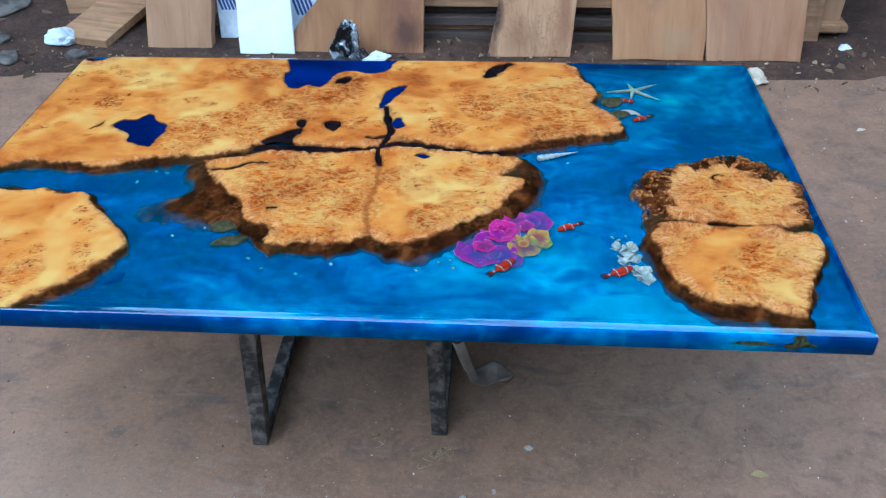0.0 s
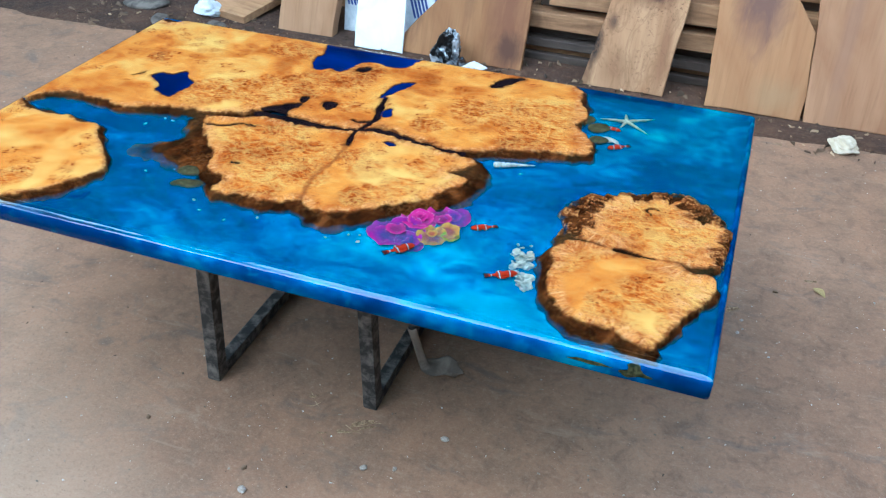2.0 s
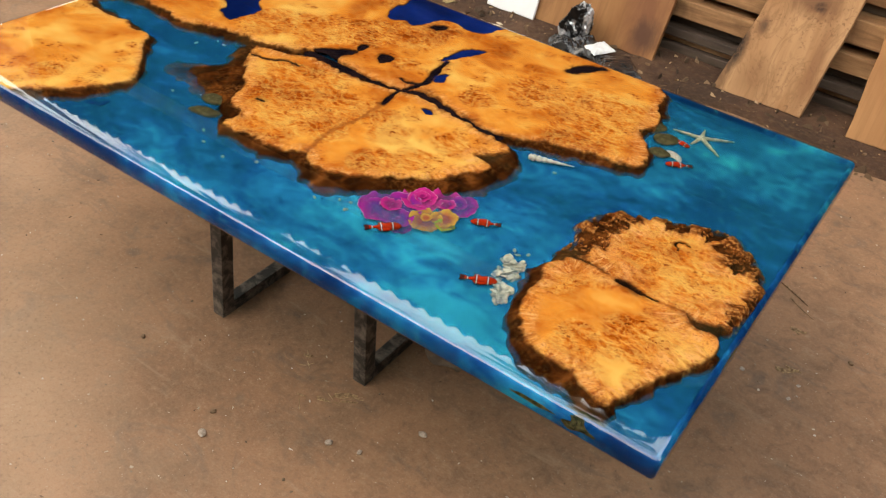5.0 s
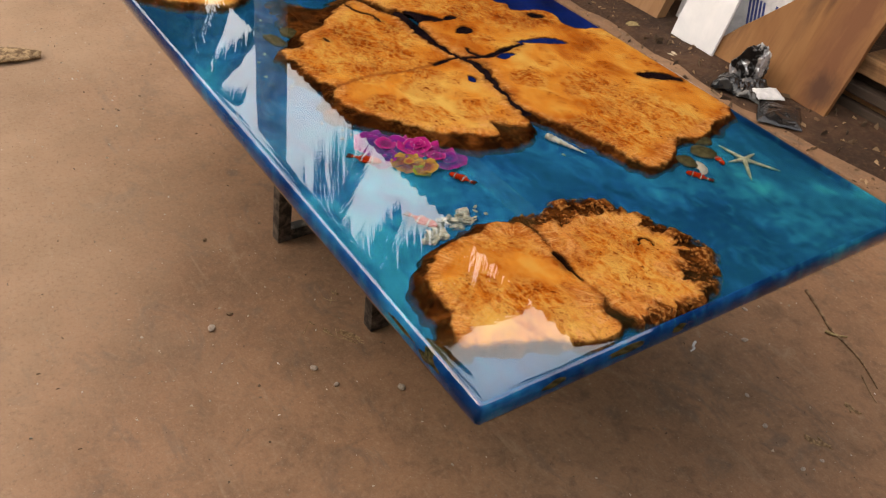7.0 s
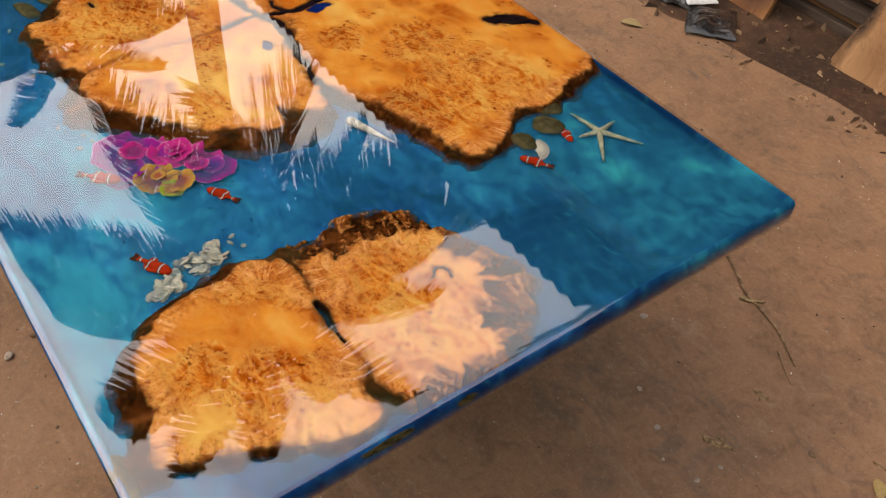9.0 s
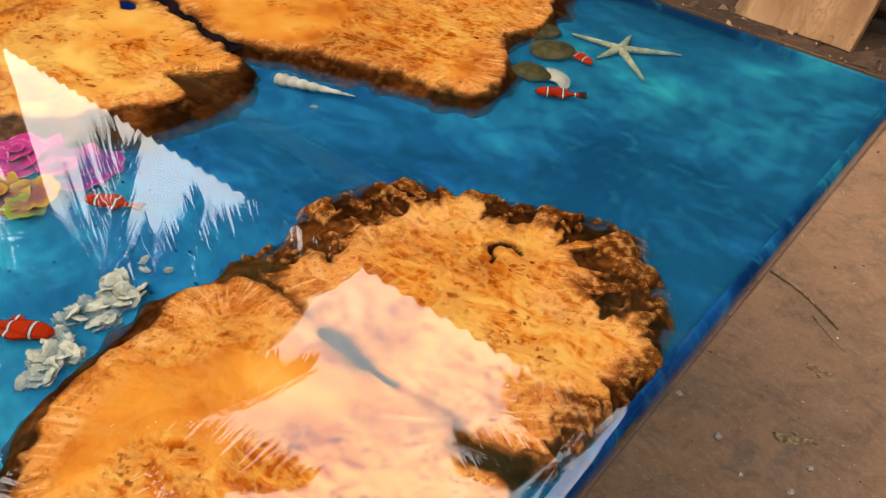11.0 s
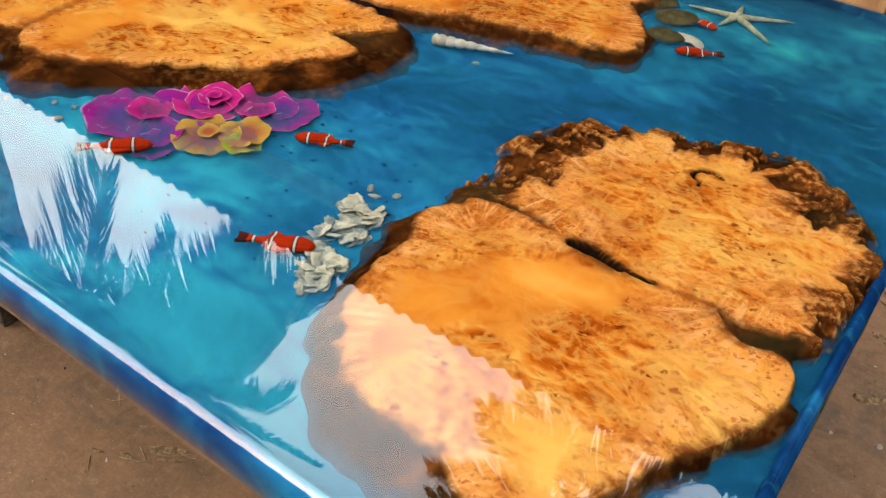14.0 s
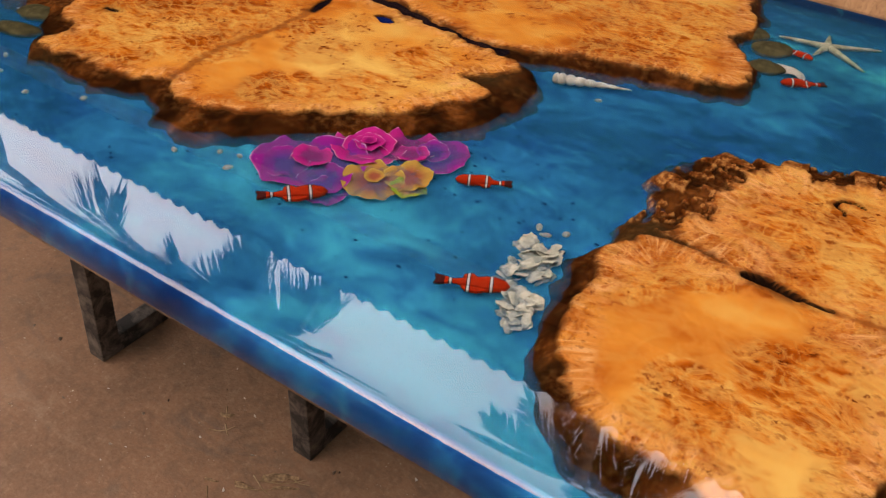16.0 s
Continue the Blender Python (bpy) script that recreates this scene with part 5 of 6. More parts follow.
for x, y, rx, ry, deg, sd in ((-0.432, 2.5, 0.034, 0.026, 30, 1), (-0.418, 2.425, 0.03, 0.02, 20, 2), (-0.475, 2.54, 0.03, 0.022, 60, 3), (-1.402, 1.83, 0.036, 0.024, 10, 4), (-1.375, 1.772, 0.042, 0.018, 15, 5)):
    pebble(x, y, rx, ry, 0.009, deg, sd, STONE, "river_stone", "smooth dark olive stone set in the resin", "stone", "stones in the resin")
for i, (x, y) in enumerate(((-1.519, 1.794), (-1.449, 1.829), (-1.686, 2.024), (-1.652, 2.075), (-1.622, 2.07), (-1.198, 1.664), (-1.125, 1.702), (-1.318, 1.715), (-1.279, 1.68), (-0.85, 1.70), (-0.884, 1.72), (-0.931, 1.688), (-0.474, 1.823), (-0.456, 1.839), (-0.487, 1.832), (-0.858, 1.728), (-0.575, 2.16))):
    pebble(x, y, 0.0045 + 0.004 * ((i * 7) % 5) / 5, 0.003 + 0.002 * ((i * 3) % 4) / 4, 0.0025, (i * 47) % 180, i, SHELL, "shell_fragment", "tiny white shell fragment sunk in the resin", "shell", "shell fragments in the resin")


def ruffle(root, x, y, r, waves, lift, tilt, mat, seed, name="petal"):
    """A wavy disc of coral, rolled up towards its rim."""
    rng = random.Random(seed)
    a0, a1 = rng.uniform(0, 6), rng.uniform(0, 6)
    vs, rad, fs = [(0, 0, 0)], [0.0], []
    n, k = 64, 9
    for i in range(1, k + 1):
        s = i / k
        for j in range(n):
            a = 2 * math.pi * j / n
            edge = 1 + 0.035 * math.sin(waves * a + a0) + 0.022 * math.sin((waves + 4) * a + a1) + 0.015 * math.sin(17 * a)
            z = 0.7 * s * s * (0.15 + 0.1 * math.sin(waves * a + a1) + 0.05 * math.sin((2 * waves + 1) * a + a0))
            vs.append((s * edge * math.cos(a), s * edge * math.sin(a), z))
            rad.append(s)
    fs += [(0, 1 + j, 1 + (j + 1) % n) for j in range(n)]
    for i in range(k - 1):
        b = 1 + i * n
        fs += [(b + j, b + n + j, b + n + (j + 1) % n, b + (j + 1) % n) for j in range(n)]
    ob = part(name, (vs, fs), mat, root, smooth=True)
    ob.data.attributes.new("radius", "FLOAT", "POINT").data.foreach_set("value", rad)
    ob.matrix_basis = pose(x, y, lift, tilt[0], tilt[1], seed * 50) @ Matrix.Diagonal((r, r, min(r, 0.03), 1))
    return ob


PURPLE = ruffle_material("purple_coral", (0.12, 0.012, 0.2), (0.28, 0.014, 0.2), (0.62, 0.3, 0.5))
PINK = ruffle_material("pink_coral", (0.24, 0.008, 0.11), (0.48, 0.02, 0.19), (0.82, 0.38, 0.5))
YELLOW = ruffle_material("yellow_coral", (0.3, 0.075, 0.04), (0.42, 0.24, 0.05), (0.66, 0.52, 0.1))
LIME = ruffle_material("lime_coral", (0.4, 0.15, 0.04), (0.24, 0.34, 0.03), (0.45, 0.58, 0.08))
rose = tagged(new("ruffled_coral"), "purple and pink ruffled coral ornament set in the resin", "coral")
rose.matrix_world = pose(-0.725, 1.8, FLOOR)
for i, (x, y, r, w, lift, mat) in enumerate((
        (-0.066, -0.036, 0.06, 5, 0.001, PURPLE), (-0.078, -0.052, 0.032, 4, 0.0035, PURPLE), (-0.035, -0.012, 0.05, 6, 0.003, PURPLE), (0.002, -0.066, 0.03, 5, 0.0006, PURPLE), (-0.014, -0.05, 0.034, 4, 0.0028, PURPLE), (-0.058, -0.022, 0.026, 4, 0.0062, PINK),
        (0.054, 0.08, 0.048, 5, 0.0015, PURPLE), (0.02, 0.08, 0.038, 4, 0.0036, PINK), (0.036, 0.062, 0.022, 4, 0.006, PINK), (0.052, 0.086, 0.022, 3, 0.0045, PURPLE), (-0.02, 0.042, 0.048, 5, 0.0035, PINK), (-0.018, 0.044, 0.033, 4, 0.0075, PINK), (-0.02, 0.045, 0.02, 3, 0.0105, PINK), (-0.021, 0.046, 0.01, 3, 0.013, PINK))):
    ruffle(rose, x, y, r, w, lift, (5 * math.sin(i * 2.1), 5 * math.cos(i * 1.7)), mat, i + 1)
bloom = tagged(new("yellow_coral"), "wavy yellow and green coral ornament in the resin", "coral")
bloom.matrix_world = pose(-0.678, 1.785, FLOOR)
ruffle(bloom, -0.012, -0.002, 0.039, 6, 0.0045, (2, -2), YELLOW, 31)
ruffle(bloom, 0.017, 0.03, 0.03, 5, 0.006, (-4, 5), YELLOW, 33)
ruffle(bloom, 0.03, 0.012, 0.023, 4, 0.0048, (-3, 4), LIME, 37)
ruffle(bloom, -0.015, 0.004, 0.013, 3, 0.0085, (3, 3), YELLOW, 35)


def white_coral(points, seed, label):
    rng = random.Random(seed)
    bm = bmesh.new()
    for x, y, r in points:
        for _ in range(7):
            a, d = rng.uniform(0, 6.28), rng.uniform(0.1, 0.9) * r
            q = rng.uniform(0.42, 0.68) * r
            at = pose(x + d * math.cos(a), y + d * math.sin(a), FLOOR + rng.uniform(-0.001, 0.0075), 0, 0, math.degrees(a)) @ pose(0, 0, 0, rng.uniform(-25, 25), rng.uniform(-42, -8), rng.uniform(-40, 40))
            got = bmesh.ops.create_icosphere(bm, subdivisions=3, radius=1)
            k = Vector((rng.uniform(0, 50), 0, 0))
            for v in got["verts"]:
                flat = Vector((v.co.x, v.co.y, 0))
                lobe = 1 + 0.38 * noise.noise(flat * 2.4 + k) + 0.16 * noise.noise(flat * 6 + k)
                v.co = at @ (Vector((v.co.x * lobe, 1.2 * v.co.y * lobe, 0.13 * v.co.z + 0.2 * noise.noise(flat * 2.2 - k) + 0.07 * noise.noise(flat * 6 - k))) * q)
                v.co.z = min(v.co.z, 0.7445)
    return tagged(part("coral_cluster", bm, CORAL, smooth=True), label, "coral", "white coral pieces")


white_coral([(-0.472, 1.79, 0.016), (-0.455, 1.79, 0.016), (-0.468, 1.765, 0.017), (-0.448, 1.775, 0.015), (-0.47, 1.737, 0.013), (-0.45, 1.748, 0.015), (-0.436, 1.757, 0.01)], 2, "flaky cream-white coral piece beside the burl island")
white_coral([(-0.452, 1.712, 0.012), (-0.438, 1.7, 0.018), (-0.426, 1.705, 0.012), (-0.436, 1.68, 0.017), (-0.42, 1.672, 0.014)], 6, "smaller cream-white coral piece beside the burl island")
for i, (x, y) in enumerate(((-1.6, 1.615), (-1.585, 1.63))):
    pebble(x, y, 0.022, 0.007, 0.004, 20 + 70 * i, i + 40, NAVY, "seaweed_scrap", "black curled scrap of seaweed in the resin", "seaweed", "seaweed scraps")

# ---- litter beside the timber ----
def crumpled(name, size, seed, mat, label, category, rough=0.5, at=(0, 0, 0), deg=0, group="", creases=0.0):
    """A crushed sheet: a lump broken into many sharp folds."""
    bm = bmesh.new()
    bmesh.ops.create_icosphere(bm, subdivisions=5 if creases else 4, radius=1)
    folds = [(Vector((random.Random(seed * 50 + i).gauss(0, 1), random.Random(seed * 50 + i + 500).gauss(0, 1), random.Random(seed * 50 + i + 900).gauss(0, 1))).normalized(), random.Random(seed * 70 + i).uniform(0.45, 0.95)) for i in range(22)]
    for v in bm.verts:
        n = v.co.normalized()
        k = min([1.25] + [d / n.dot(a) for a, d in folds if n.dot(a) > 0.3])
        k *= 1 + rough * (0.25 * noise.noise(n * 2.3 + Vector((seed, 0, 0))) + 0.12 * abs(noise.noise(n * 6.0 + Vector((0, seed, 0)))))
        if creases:
            k *= 1 + creases * sum(abs(noise.noise(n * f + Vector((seed, f, 0)))) / f * 4 - 0.35 for f in (4.0, 9.0, 17.0))
        v.co = Vector((n.x * k * size[0], n.y * k * size[1], max(n.z * k, -0.55) * size[2] + 0.55 * size[2]))
    ob = part(name, bm, mat)
    ob.matrix_world = pose(*at, 0, 0, deg)
    return tagged(ob, label, category, group)


BLACK_FILM = spotted("black_film", (0.01, 0.01, 0.011), (0.035, 0.033, 0.032), 14, 0.17, spec=0.8)
SILVER = spotted("silver_film", (0.012, 0.012, 0.013), (0.6, 0.62, 0.66), 8, 0.28, 0.43, 0.5, 3, metal=0.7, spec=0.8)
PAPER = spotted("cream_paper", (0.5, 0.4, 0.27), (0.66, 0.57, 0.43), 12, 0.9)
LIGHT_PAPER = spotted("white_paper", (0.6, 0.61, 0.63), (0.78, 0.79, 0.8), 12, 0.85)
def film_sheet(name, size, at, deg, crease, lift, seed, label, mat=None, category="bag", group="plastic films by the boards"):
    """A thin plastic film thrown down: a creased sheet with a real thickness."""
    n = 44
    vs, fs = [], []
    for side in (0, 1):
        for i in range(n):
            for j in range(n):
                u, v = i / (n - 1) - 0.5, j / (n - 1) - 0.5
                p = Vector((u * size[0], v * size[1], 0))
                r = sum(abs(noise.noise(p * f + Vector((seed, f, 0)))) / f for f in (9, 22, 47)) * crease * 9
                edge = 1 - max(abs(u), abs(v)) * 2
                w = 0.12 * noise.noise(Vector((math.atan2(v, u) * 1.3, seed, 0)))
                z = lift * max(0, edge) ** 0.6 + r * min(1, 0.35 + edge * 3)
                vs.append((p.x * (1 + w), p.y * (1 + w), z + 0.003 * side))
    for side in (0, 1):
        b = side * n * n
        for i in range(n - 1):
            for j in range(n - 1):
                q = (b + i * n + j, b + (i + 1) * n + j, b + (i + 1) * n + j + 1, b + i * n + j + 1)
                fs.append(q if side else q[::-1])
    ob = part(name, (vs, fs), mat or BLACK_FILM)
    ob.matrix_world = pose(*at, 0, 0, deg)
    return tagged(ob, label, category, group)


crumpled("foil_bag", (0.12, 0.08, 0.165), 3, SILVER, "crumpled silver and black plastic bag standing by a board", "bag", 0.9, (-1.56, 4.345, 0.012), 15, creases=0.09)
film_sheet("black_film", (0.24, 0.17), (-1.53, 4.25, 0.012), 25, 0.05, 0.04, 3, "crumpled thin black plastic film with bright creases")
film_sheet("black_bag", (0.2, 0.22), (-1.27, 4.23, 0.012), 40, 0.014, 0.03, 9, "flat black plastic bag lying on the soil")
film_sheet("paper_scrap", (0.13, 0.1), (-1.4, 4.29, 0.04), 62, 0.012, 0.02, 14, "torn white paper lying on a black bag", LIGHT_PAPER, "paper", "papers by the boards")
crumpled("paper_ball", (0.09, 0.075, 0.065), 8, LIGHT_PAPER, "crumpled white paper lying on the soil", "paper", 0.8, (-3.12, 4.5, 0.005), 40)
crumpled("paper_scrap", (0.1, 0.07, 0.04), 11, PAPER, "folded cream paper lying before the boards", "paper", 1.0, (0.468, 4.165, 0.004), -12)
crumpled("paper_scrap", (0.045, 0.025, 0.02), 12, LIGHT_PAPER, "small white printed scrap on the dark soil", "paper", 0.6, (1.02, 4.55, 0.008), 10)
MUD_STONE = spotted("muddy_stone", (0.07, 0.055, 0.045), (0.19, 0.155, 0.125), 9, 0.9, bump=0.3)
GREY_CLOTH = spotted("grey_cloth", (0.1, 0.085, 0.075), (0.2, 0.175, 0.15), 9, 0.9, bump=0.3)
crumpled("grey_rag", (0.12, 0.07, 0.05), 14, GREY_CLOTH, "grey stiff rag lying on the soil", "rag", 1.0, (1.42, 4.72, 0.005), -30)


PALE_CLOTH = spotted("pale_cloth", (0.19, 0.135, 0.1), (0.34, 0.26, 0.19), 9, 0.9, bump=0.2)


def curled_sheet():
    """A limp grey sheet below the table: it lies on the floor and curls up at one end."""
    vs, fs = [], []
    n, k = 26, 10
    for i in range(n + 1):
        s = i / n
        x = -0.71 - 0.155 * s
        z = 0.004 + (0.14 * max(0, s - 0.72) ** 1.3 / 0.19) + 0.008 * math.sin(9 * s)
        for j in range(k + 1):
            t = j / k
            w = (0.034 + 0.012 * math.sin(5 * s)) * (1 - 0.6 * max(0, s - 0.6) / 0.4)
            vs.append((x + 0.02 * math.sin(4 * t), 2.1 + w * (t - 0.5) * 2 - 0.02 * s, max(0.003, z + 0.01 * math.sin(7 * t + 5 * s))))
    for i in range(n):
        fs += [(i * (k + 1) + j, i * (k + 1) + j + 1, (i + 1) * (k + 1) + j + 1, (i + 1) * (k + 1) + j) for j in range(k)]
    ob = part("curled_sheet", (vs, fs), PALE_CLOTH, smooth=True)
    ob.modifiers.new("thick", "SOLIDIFY").thickness = 0.0015
    return tagged(ob, "limp grey sheet curled up beside a table leg", "sheet")


curled_sheet()


def carton():
    root = tagged(new("carton"), "white and pale blue printed carton behind a white panel", "carton")
    root.matrix_world = pose(-2.0, 4.6, 0.012, -10)
    part("box", box(bmesh.new(), (-0.3, 0, 0), (0.32, 0.12, 0.5), 0.004), LIGHT_PAPER, root)
    for i in range(5):
        bm = box(bmesh.new(), (-0.006, -0.003, -0.075), (0.006, -0.001, 0.075), m=pose(0.12 + 0.022 * i, 0, 0.2, 0, -18, 0))
        part("printed_bar", bm, INK, root, "dark blue printed bar")
        bm = box(bmesh.new(), (-0.006, -0.003, -0.05), (0.006, -0.001, 0.05), m=pose(-0.285 + 0.02 * i, 0, 0.2, 0, -18, 0))
        part("printed_bar", bm, INK, root, "dark blue printed bar")
    for x in (0.255, -0.165):
        part("printed_mark", box(box(bmesh.new(), (x, -0.003, 0.15), (x + 0.012, -0.001, 0.28)), (x + 0.0121, -0.003, 0.15), (x + 0.05, -0.001, 0.163)), INK, root, "dark blue printed mark")


INK = spotted("blue_ink", (0.03, 0.05, 0.2), (0.05, 0.08, 0.26), 30, 0.7)
carton()
tagged(part("sloping_plank", box(bmesh.new(), (-0.16, -0.45, -0.045), (0.16, 0.42, 0.0), 0.004), OLD_TIMBER), "short brown plank propped on the soil", "plank").matrix_world = pose(-2.93, 4.92, 0.1, 6, 0, -14)
for i, (x, y, a, b) in enumerate(((-3.6, 4.5, 0.14, 0.1), (-3.75, 4.95, 0.2, 0.14), (-3.25, 5.2, 0.15, 0.1), (-3.35, 4.28, 0.09, 0.05), (-2.62, 4.62, 0.08, 0.05), (-3.0, 4.33, 0.06, 0.04))):
    pebble(x, y, a, b, 0.03, i * 40, i + 60, MUD_STONE, "flat_stone", "flat grey stone half buried in dark soil", "stone", "stones in the soil", 0.0)


def chips(count, region, seed, sizes, mat, name, label, slim=(0.25, 0.95)):
    """Loose splinters scattered over the floor."""
    rng = random.Random(seed)
    vs, fs = [], []
    for _ in range(count):
        x, y = region(rng)
        L = sizes[0] + (sizes[1] - sizes[0]) * rng.random() ** 2.2
        w, a = rng.uniform(*slim), rng.uniform(0, 6.28)
        h = L * rng.uniform(0.12, 0.4) + 0.0008
        c, d = math.cos(a), math.sin(a)
        z = 0.012 if y > 4.25 else -0.0005
        b, n = len(vs), rng.choice((4, 5, 5, 6))
        turns = sorted(rng.uniform(0, 6.28) for _ in range(n))
        for high, share in ((0, 1.0), (h, rng.uniform(0.5, 0.85))):
            for k in turns:
                u, v = L * 0.5 * math.cos(k) * share, L * 0.5 * w * math.sin(k) * share
                vs.append((x + u * c - v * d, y + u * d + v * c, z + high * (0.7 + 0.5 * math.cos(k * 1.7 + a)) if high else z))
        fs += [tuple(range(b + n, b + 2 * n))] + [(b + k, b + (k + 1) % n, b + n + (k + 1) % n, b + n + k) for k in range(n)]
    return tagged(part(name, (vs, fs), mat), label, "litter", kind="stuff")


def chip_material(name, a, b):
    m = Mat(name, 0.9)
    return m.colour(m.ramp(m.island, (0.0, a), (1.0, b))).m


PALE_CHIP = chip_material("pale_chip", (0.16, 0.11, 0.07), (0.62, 0.53, 0.42))
WHITE_CHIP = chip_material("white_chip", (0.5, 0.46, 0.4), (0.8, 0.77, 0.72))
DARK_CHIP = chip_material("dark_chip", (0.04, 0.024, 0.014), (0.19, 0.12, 0.07))
SOIL_CHIP = chip_material("soil_chip", (0.12, 0.06, 0.028), (0.5, 0.34, 0.2))
chips(750, lambda r: (r.uniform(-4, 1.8), 4.1 + abs(r.gauss(0, 0.3))), 3, (0.006, 0.045), SOIL_CHIP, "wood_litter", "brown and pale wood chips scattered on the dark soil", (0.1, 0.6))
chips(650, lambda r: (r.uniform(-4, 1.8), 4.08 + abs(r.gauss(0, 0.4))), 13, (0.01, 0.08), DARK_CHIP, "dark_litter", "dark splinters scattered on the soil", (0.08, 0.4))
chips(3000, lambda r: (r.uniform(-3.6, 1.6), r.uniform(0.2, 4.2)), 5, (0.003, 0.013), PALE_CHIP, "grit", "pale grit and crumbs scattered on the concrete")
chips(420, lambda r: (r.uniform(-3.2, 1.4), 0.3 + 3.6 * r.random() ** 1.5), 25, (0.004, 0.014), WHITE_CHIP, "paint_flakes", "white flakes of paint and dried resin scattered on the concrete")
chips(900, lambda r: (r.uniform(-3.6, 1.6), r.uniform(0.6, 4.2)), 6, (0.003, 0.014), DARK_CHIP, "dark_grit", "dark grit and crumbs scattered on the concrete")


def twig(points, r, mat, label, name="twig", group="twigs on the floor"):
    """A thin bent stick lying along a few points."""
    line = curve(points, 6, False)
    vs, fs = [], []
    for i, (x, y) in enumerate(line):
        a = line[min(i + 1, len(line) - 1)] - line[max(i - 1, 0)]
        L = math.hypot(*a) + 1e-9
        px, py = -a[1] / L, a[0] / L
        rr = r * (1 - 0.6 * i / len(line)) * (1 + 0.25 * math.sin(i * 2.7))
        vs += [(x + px * rr * math.cos(t), y + py * rr * math.cos(t), r * 0.9 + rr * math.sin(t)) for t in (0, 1.26, 2.51, 3.77, 5.03)]
    for i in range(len(line) - 1):
        fs += [(i * 5 + j, i * 5 + (j + 1) % 5, (i + 1) * 5 + (j + 1) % 5, (i + 1) * 5 + j) for j in range(5)]
    fs += [(4, 3, 2, 1, 0), tuple(len(vs) - 5 + j for j in range(5))]
    return tagged(part(name, (vs, fs), mat, smooth=True), label, "twig", group)


TWIG = spotted("dry_twig", (0.13, 0.08, 0.045), (0.32, 0.21, 0.125), 30, 0.9)
DRY = spotted("dry_leaf", (0.2, 0.14, 0.06), (0.42, 0.33, 0.16), 30, 0.8)
GREENISH = spotted("yellow_leaf", (0.3, 0.2, 0.07), (0.46, 0.34, 0.14), 30, 0.7)
twig([(-0.385, 3.286), (-0.292, 3.239), (-0.215, 3.194), (-0.174, 3.187), (-0.085, 3.164), (-0.02, 3.13), (0.029, 3.1)], 0.0055, TWIG, "long thin dry twig lying on the concrete")
twig([(-0.216, 3.168), (-0.194, 3.178), (-0.18, 3.193), (-0.163, 3.214)], 0.006, DRY, "pale splayed bit of dry twig on the concrete")
twig([(-0.385, 2.73), (-0.375, 2.71), (-0.365, 2.705), (-0.362, 2.685)], 0.005, LIGHT_PAPER, "white curl of shaving on the concrete", "wood_shaving")
twig([(-0.03, 3.105), (0.02, 3.07), (0.065, 3.045)], 0.003, TWIG, "thin dry twig lying on the concrete")


STRAW = spotted("pale_straw", (0.24, 0.155, 0.075), (0.42, 0.3, 0.17), 30, 0.8)
for x0, y0, x1, y1 in ((-0.955, 1.725, -0.885, 1.775), (-0.93, 1.76, -0.862, 1.812), (-0.945, 1.762, -0.89, 1.748), (-0.9, 1.8, -0.85, 1.806), (-1.09, 1.79, -1.055, 1.825), (-1.075, 1.818, -1.05, 1.8), (-0.995, 1.695, -0.968, 1.668), (-1.104, 1.85, -1.08, 1.826)):
    twig([(x0, y0), ((x0 + x1) / 2 + 0.006, (y0 + y1) / 2 - 0.005), (x1, y1)], 0.0015, STRAW, "thin pale straw lying on the concrete", "straw", "straws on the floor")


def bark_flake(x0, y0, x1, y1, half, seed):
    """A curled shard of bark, torn at both ends, lying hollow side down."""
    r = random.Random(seed)
    n, k = 12, 5
    L, a = math.hypot(x1 - x0, y1 - y0), math.degrees(math.atan2(y1 - y0, x1 - x0))
    vs, fs = [], []
    for side in (0, 1):
        q = random.Random(seed)
        for i in range(n + 1):
            s = i / n
            w = half * (0.35 + 0.65 * math.sin(math.pi * min(1, 0.12 + s))) * q.uniform(0.7, 1.15)
            off = 0.25 * half * math.sin(5 * s + seed)
            for j in range(k + 1):
                t = j / k * 2 - 1
                z = 0.7 * half * (1 - t * t) + 0.0012 + (0.3 * half if i in (0, n) else 0) * q.random()
                vs.append(((s - 0.5) * L + q.uniform(-0.03, 0.03) * L, t * w + off, max(0.0002, z - 0.0012 * side)))
    m = (n + 1) * (k + 1)
    for side in (0, 1):
        for i in range(n):
            for j in range(k):
                b = side * m + i * (k + 1) + j
                f = (b, b + k + 1, b + k + 2, b + 1)
                fs.append(f[::-1] if side else f)
    ob = part("bark_flake", (vs, fs), FLAKE)
    ob.matrix_world = pose((x0 + x1) / 2, (y0 + y1) / 2, 0, 0, 0, a)
    return tagged(ob, "curled torn brown bark flake on the concrete", "bark", "bark flakes on the floor")


FLAKE = spotted("bark_flake", (0.15, 0.09, 0.045), (0.46, 0.31, 0.17), 40, 0.85, bump=0.4)
for i, (x0, y0, x1, y1, half) in enumerate(((0.017, 2.949, 0.068, 2.961, 0.009), (0.03, 2.96, 0.05, 2.935, 0.004), (0.037, 2.732, 0.103, 2.763, 0.011), (0.06, 2.765, 0.11, 2.765, 0.005), (-0.93, 1.77, -0.875, 1.805, 0.009),
                                            (-0.9, 1.762, -0.86, 1.79, 0.004), (-0.96, 1.73, -0.925, 1.742, 0.006), (-1.01, 1.705, -0.985, 1.715, 0.003), (-1.1, 1.83, -1.075, 1.842, 0.006), (0.32, 3.03, 0.365, 3.035, 0.006), (-2.53, 3.2, -2.47, 3.21, 0.008))):
    bark_flake(x0, y0, x1, y1, half, i + 70)
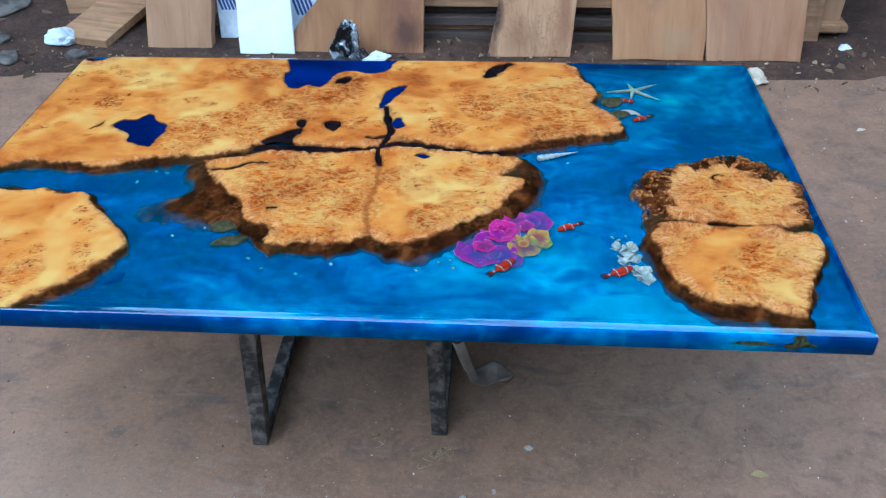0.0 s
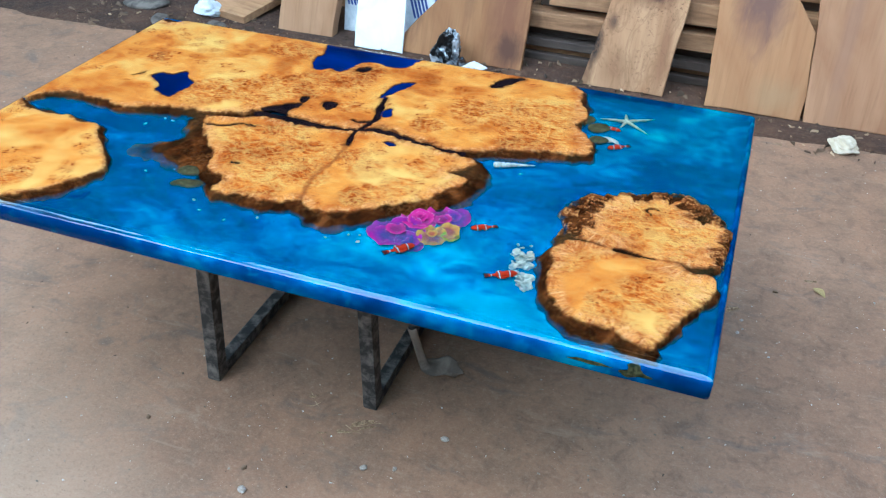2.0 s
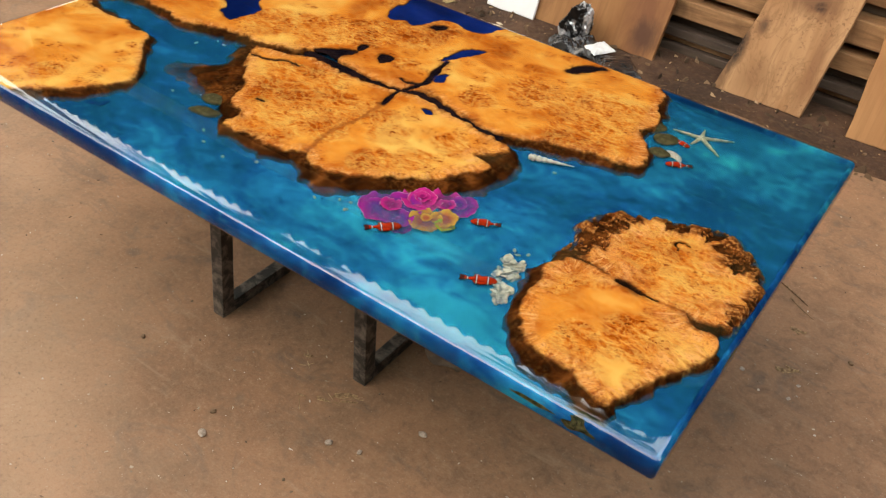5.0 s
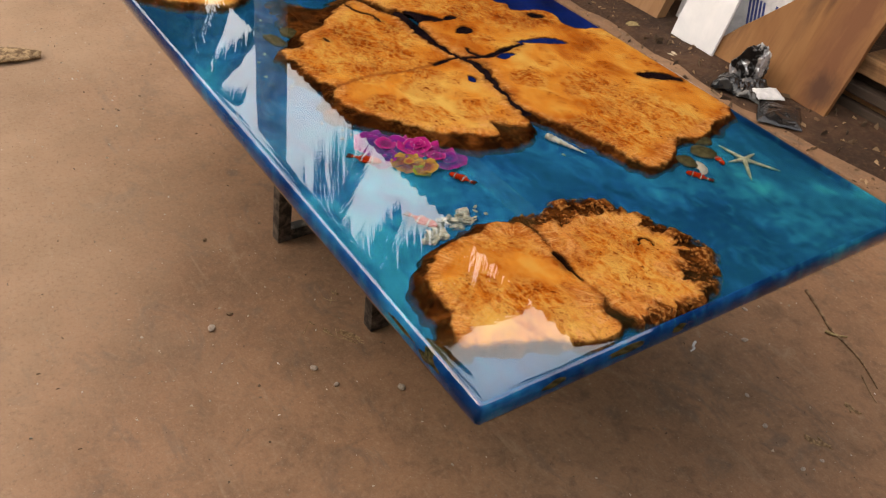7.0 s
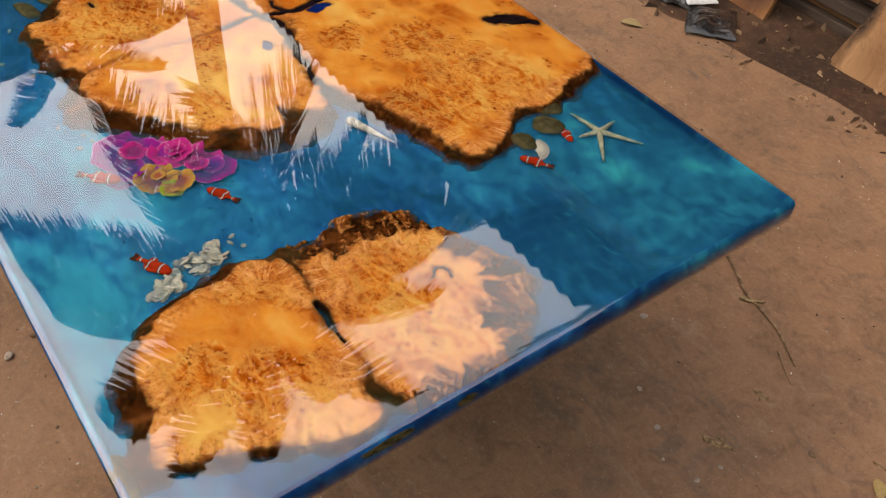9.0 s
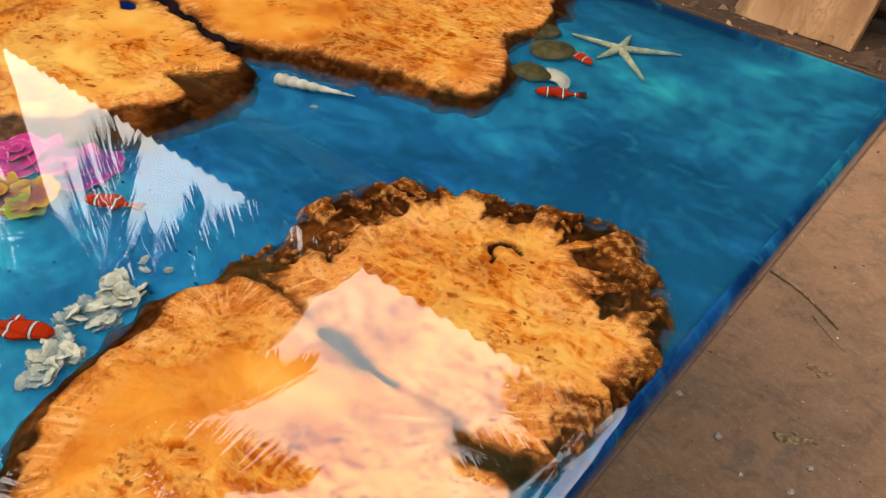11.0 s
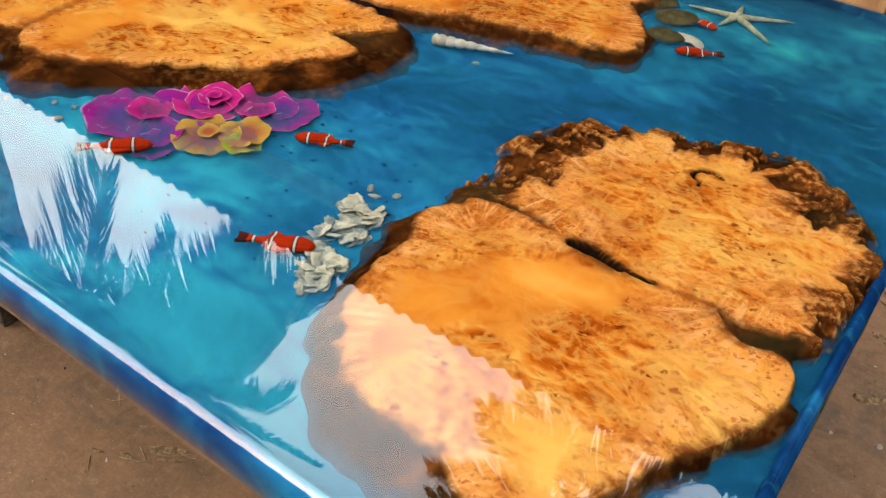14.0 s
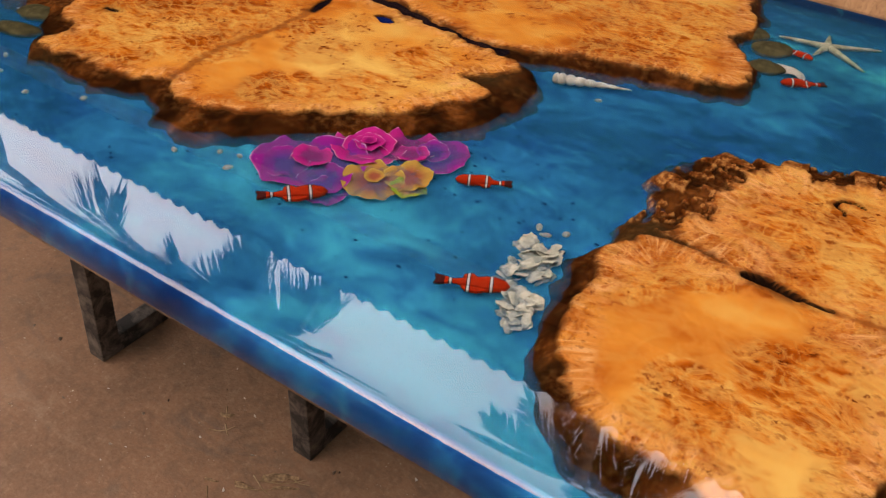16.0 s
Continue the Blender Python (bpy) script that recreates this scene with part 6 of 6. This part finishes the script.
CHALK = spotted("pale_stone", (0.3, 0.24, 0.19), (0.52, 0.45, 0.38), 60, 0.9, bump=0.3)
for i, (x, y, a, b, h) in enumerate(((-0.65, 1.813, 0.013, 0.009, 0.006), (-0.828, 1.63, 0.011, 0.009, 0.006), (-0.745, 1.658, 0.008, 0.006, 0.005), (-1.106, 1.441, 0.014, 0.01, 0.006), (-0.42, 3.007, 0.011, 0.006, 0.003),
                                     (-0.318, 2.888, 0.012, 0.008, 0.003), (-0.043, 2.658, 0.009, 0.007, 0.004), (-0.15, 2.705, 0.008, 0.006, 0.003), (0.121, 2.704, 0.007, 0.006, 0.003), (0.113, 2.631, 0.008, 0.006, 0.003))):
    pebble(x, y, a, b, h, i * 50, i + 90, CHALK, "stone_chip", "small pale chip of stone lying on the concrete", "stone", "stone chips on the floor", 0.0)
for i, (x, y) in enumerate(((0.224, 2.916), (-1.14, 1.511), (-1.505, 1.578))):
    pebble(x, y, 0.009, 0.006, 0.005, i * 70, i + 120, TWIG, "dirt_clod", "small dark clod of dirt on the concrete", "clod", "dirt clods on the floor", 0.0)



def leaf(x, y, deg, size, mat, label):
    vs, fs = [], []
    n = 10
    for i in range(n + 1):
        s = i / n
        w = 0.24 * math.sin(math.pi * s ** 0.85)
        c = 0.1 * math.sin(math.pi * s)
        vs += [(s - 0.5, -w, c + 0.12 * w + 0.02), (s - 0.5, 0, c + 0.02), (s - 0.5, w, c + 0.2 * w + 0.02)]
    for i in range(n):
        for j in range(2):
            fs.append((3 * i + j, 3 * i + j + 1, 3 * i + j + 4, 3 * i + j + 3))
    ob = part("fallen_leaf", (vs, fs), mat, smooth=True)
    ob.matrix_world = place(x, y, -0.001, deg, size)
    return tagged(ob, label, "leaf", "fallen leaves")


leaf(-0.026, 1.754, -5, 0.05, GREENISH, "yellowish dry leaf lying on the concrete")
leaf(0.375, 2.972, -50, 0.065, GREENISH, "yellow-green fallen leaf curled on the concrete")
leaf(-1.44, 3.95, 30, 0.1, DRY, "brown dry leaf lying near the soil")
leaf(-2.3, 4.28, 70, 0.11, DRY, "brown dry leaf lying near the boards")
leaf(-1.95, 4.22, 10, 0.09, PAPER, "pale dry leaf lying near the boards")
leaf(0.84, 3.7, 20, 0.05, PAPER, "small pale leaf lying on the concrete")


def bark_slab():
    """A shallow curved slab of bark with a dark broken underside."""
    vs, fs = [], []
    n, k = 16, 8
    for i in range(n + 1):
        s = i / n
        half = 0.07 * math.sin(math.pi * (0.06 + 0.9 * s)) ** 0.6
        for j in range(k + 1):
            t = j / k * 2 - 1
            vs.append((-0.22 + 0.44 * s, half * t, 0.004 + 0.022 * (1 - t * t) * math.sin(math.pi * (0.1 + 0.8 * s)) + 0.003 * math.sin(7 * s + 3 * t)))
    for i in range(n):
        fs += [(i * (k + 1) + j, i * (k + 1) + j + 1, (i + 1) * (k + 1) + j + 1, (i + 1) * (k + 1) + j) for j in range(k)]
    ob = part("bark_slab", (vs, fs), FLAKE, smooth=True)
    ob.modifiers.new("thick", "SOLIDIFY").thickness = 0.008
    ob.matrix_world = pose(-3.029, 1.2255, 0.006, 0, 0, 74)
    return tagged(ob, "curved brown slab of bark lying on the concrete", "bark")


bark_slab()


# ---- traces of wood and flecks inside the slab ----
def inclusion(x, y, z, rx, ry, rz, seed):
    """A flat piece of bark showing through the side of the slab."""
    bm = bmesh.new()
    bmesh.ops.create_icosphere(bm, subdivisions=3, radius=1)
    for v in bm.verts:
        v.co *= 1 + 0.35 * noise.noise(v.co * 1.6 + Vector((seed, 0, 0)))
        v.co = Vector((v.co.x * rx, max(v.co.y * ry, Y0 + 0.0007 - y), min(v.co.z * rz, 0.7448 - z)))
    ob = part("bark_inclusion", bm, OLIVE_BARK, table, "olive-brown bark showing through the side", True)
    ob.matrix_basis = pose(x, y, z)


OLIVE_BARK = spotted("olive_bark", (0.016, 0.02, 0.012), (0.085, 0.08, 0.034), 60, 0.6, spec=0.0)
inclusion(-0.146, Y0 + 0.014, 0.723, 0.044, 0.018, 0.021, 1)
inclusion(-0.24, Y0 + 0.0019, 0.722, 0.045, 0.0012, 0.006, 2)
inclusion(-1.96, Y0 + 0.0019, 0.721, 0.17, 0.0012, 0.018, 3)
for i, (y, half) in enumerate(((1.66, 0.03), (1.83, 0.05), (1.97, 0.02))):
    inclusion(X1 - 0.0019, y, 0.722 + 0.004 * (i % 2), 0.0012, half, 0.011, 5 + i)


def flecks():
    """Tiny dark crumbs drifting in the resin round the ornaments."""
    r = random.Random(12)
    vs, fs = [], []
    for _ in range(150):
        x, y = (r.gauss(-0.56, 0.11), r.gauss(1.86, 0.09)) if r.random() < 0.6 else (r.gauss(-1.0, 0.35), r.gauss(1.68, 0.05))
        a, L = r.uniform(0, 6.28), r.uniform(0.0012, 0.0042)
        b = len(vs)
        vs += [(x + L * math.cos(a + k * 1.57), y + 0.6 * L * math.sin(a + k * 1.57), FLOOR + 0.0006) for k in range(4)] + [(x, y, FLOOR + 0.0006 + 0.5 * L)]
        fs += [(b + k, b + (k + 1) % 4, b + 4) for k in range(4)]
    tagged(part("resin_flecks", (vs, fs), NAVY), "tiny dark crumbs suspended in the blue resin", "flecks", kind="stuff")


flecks()
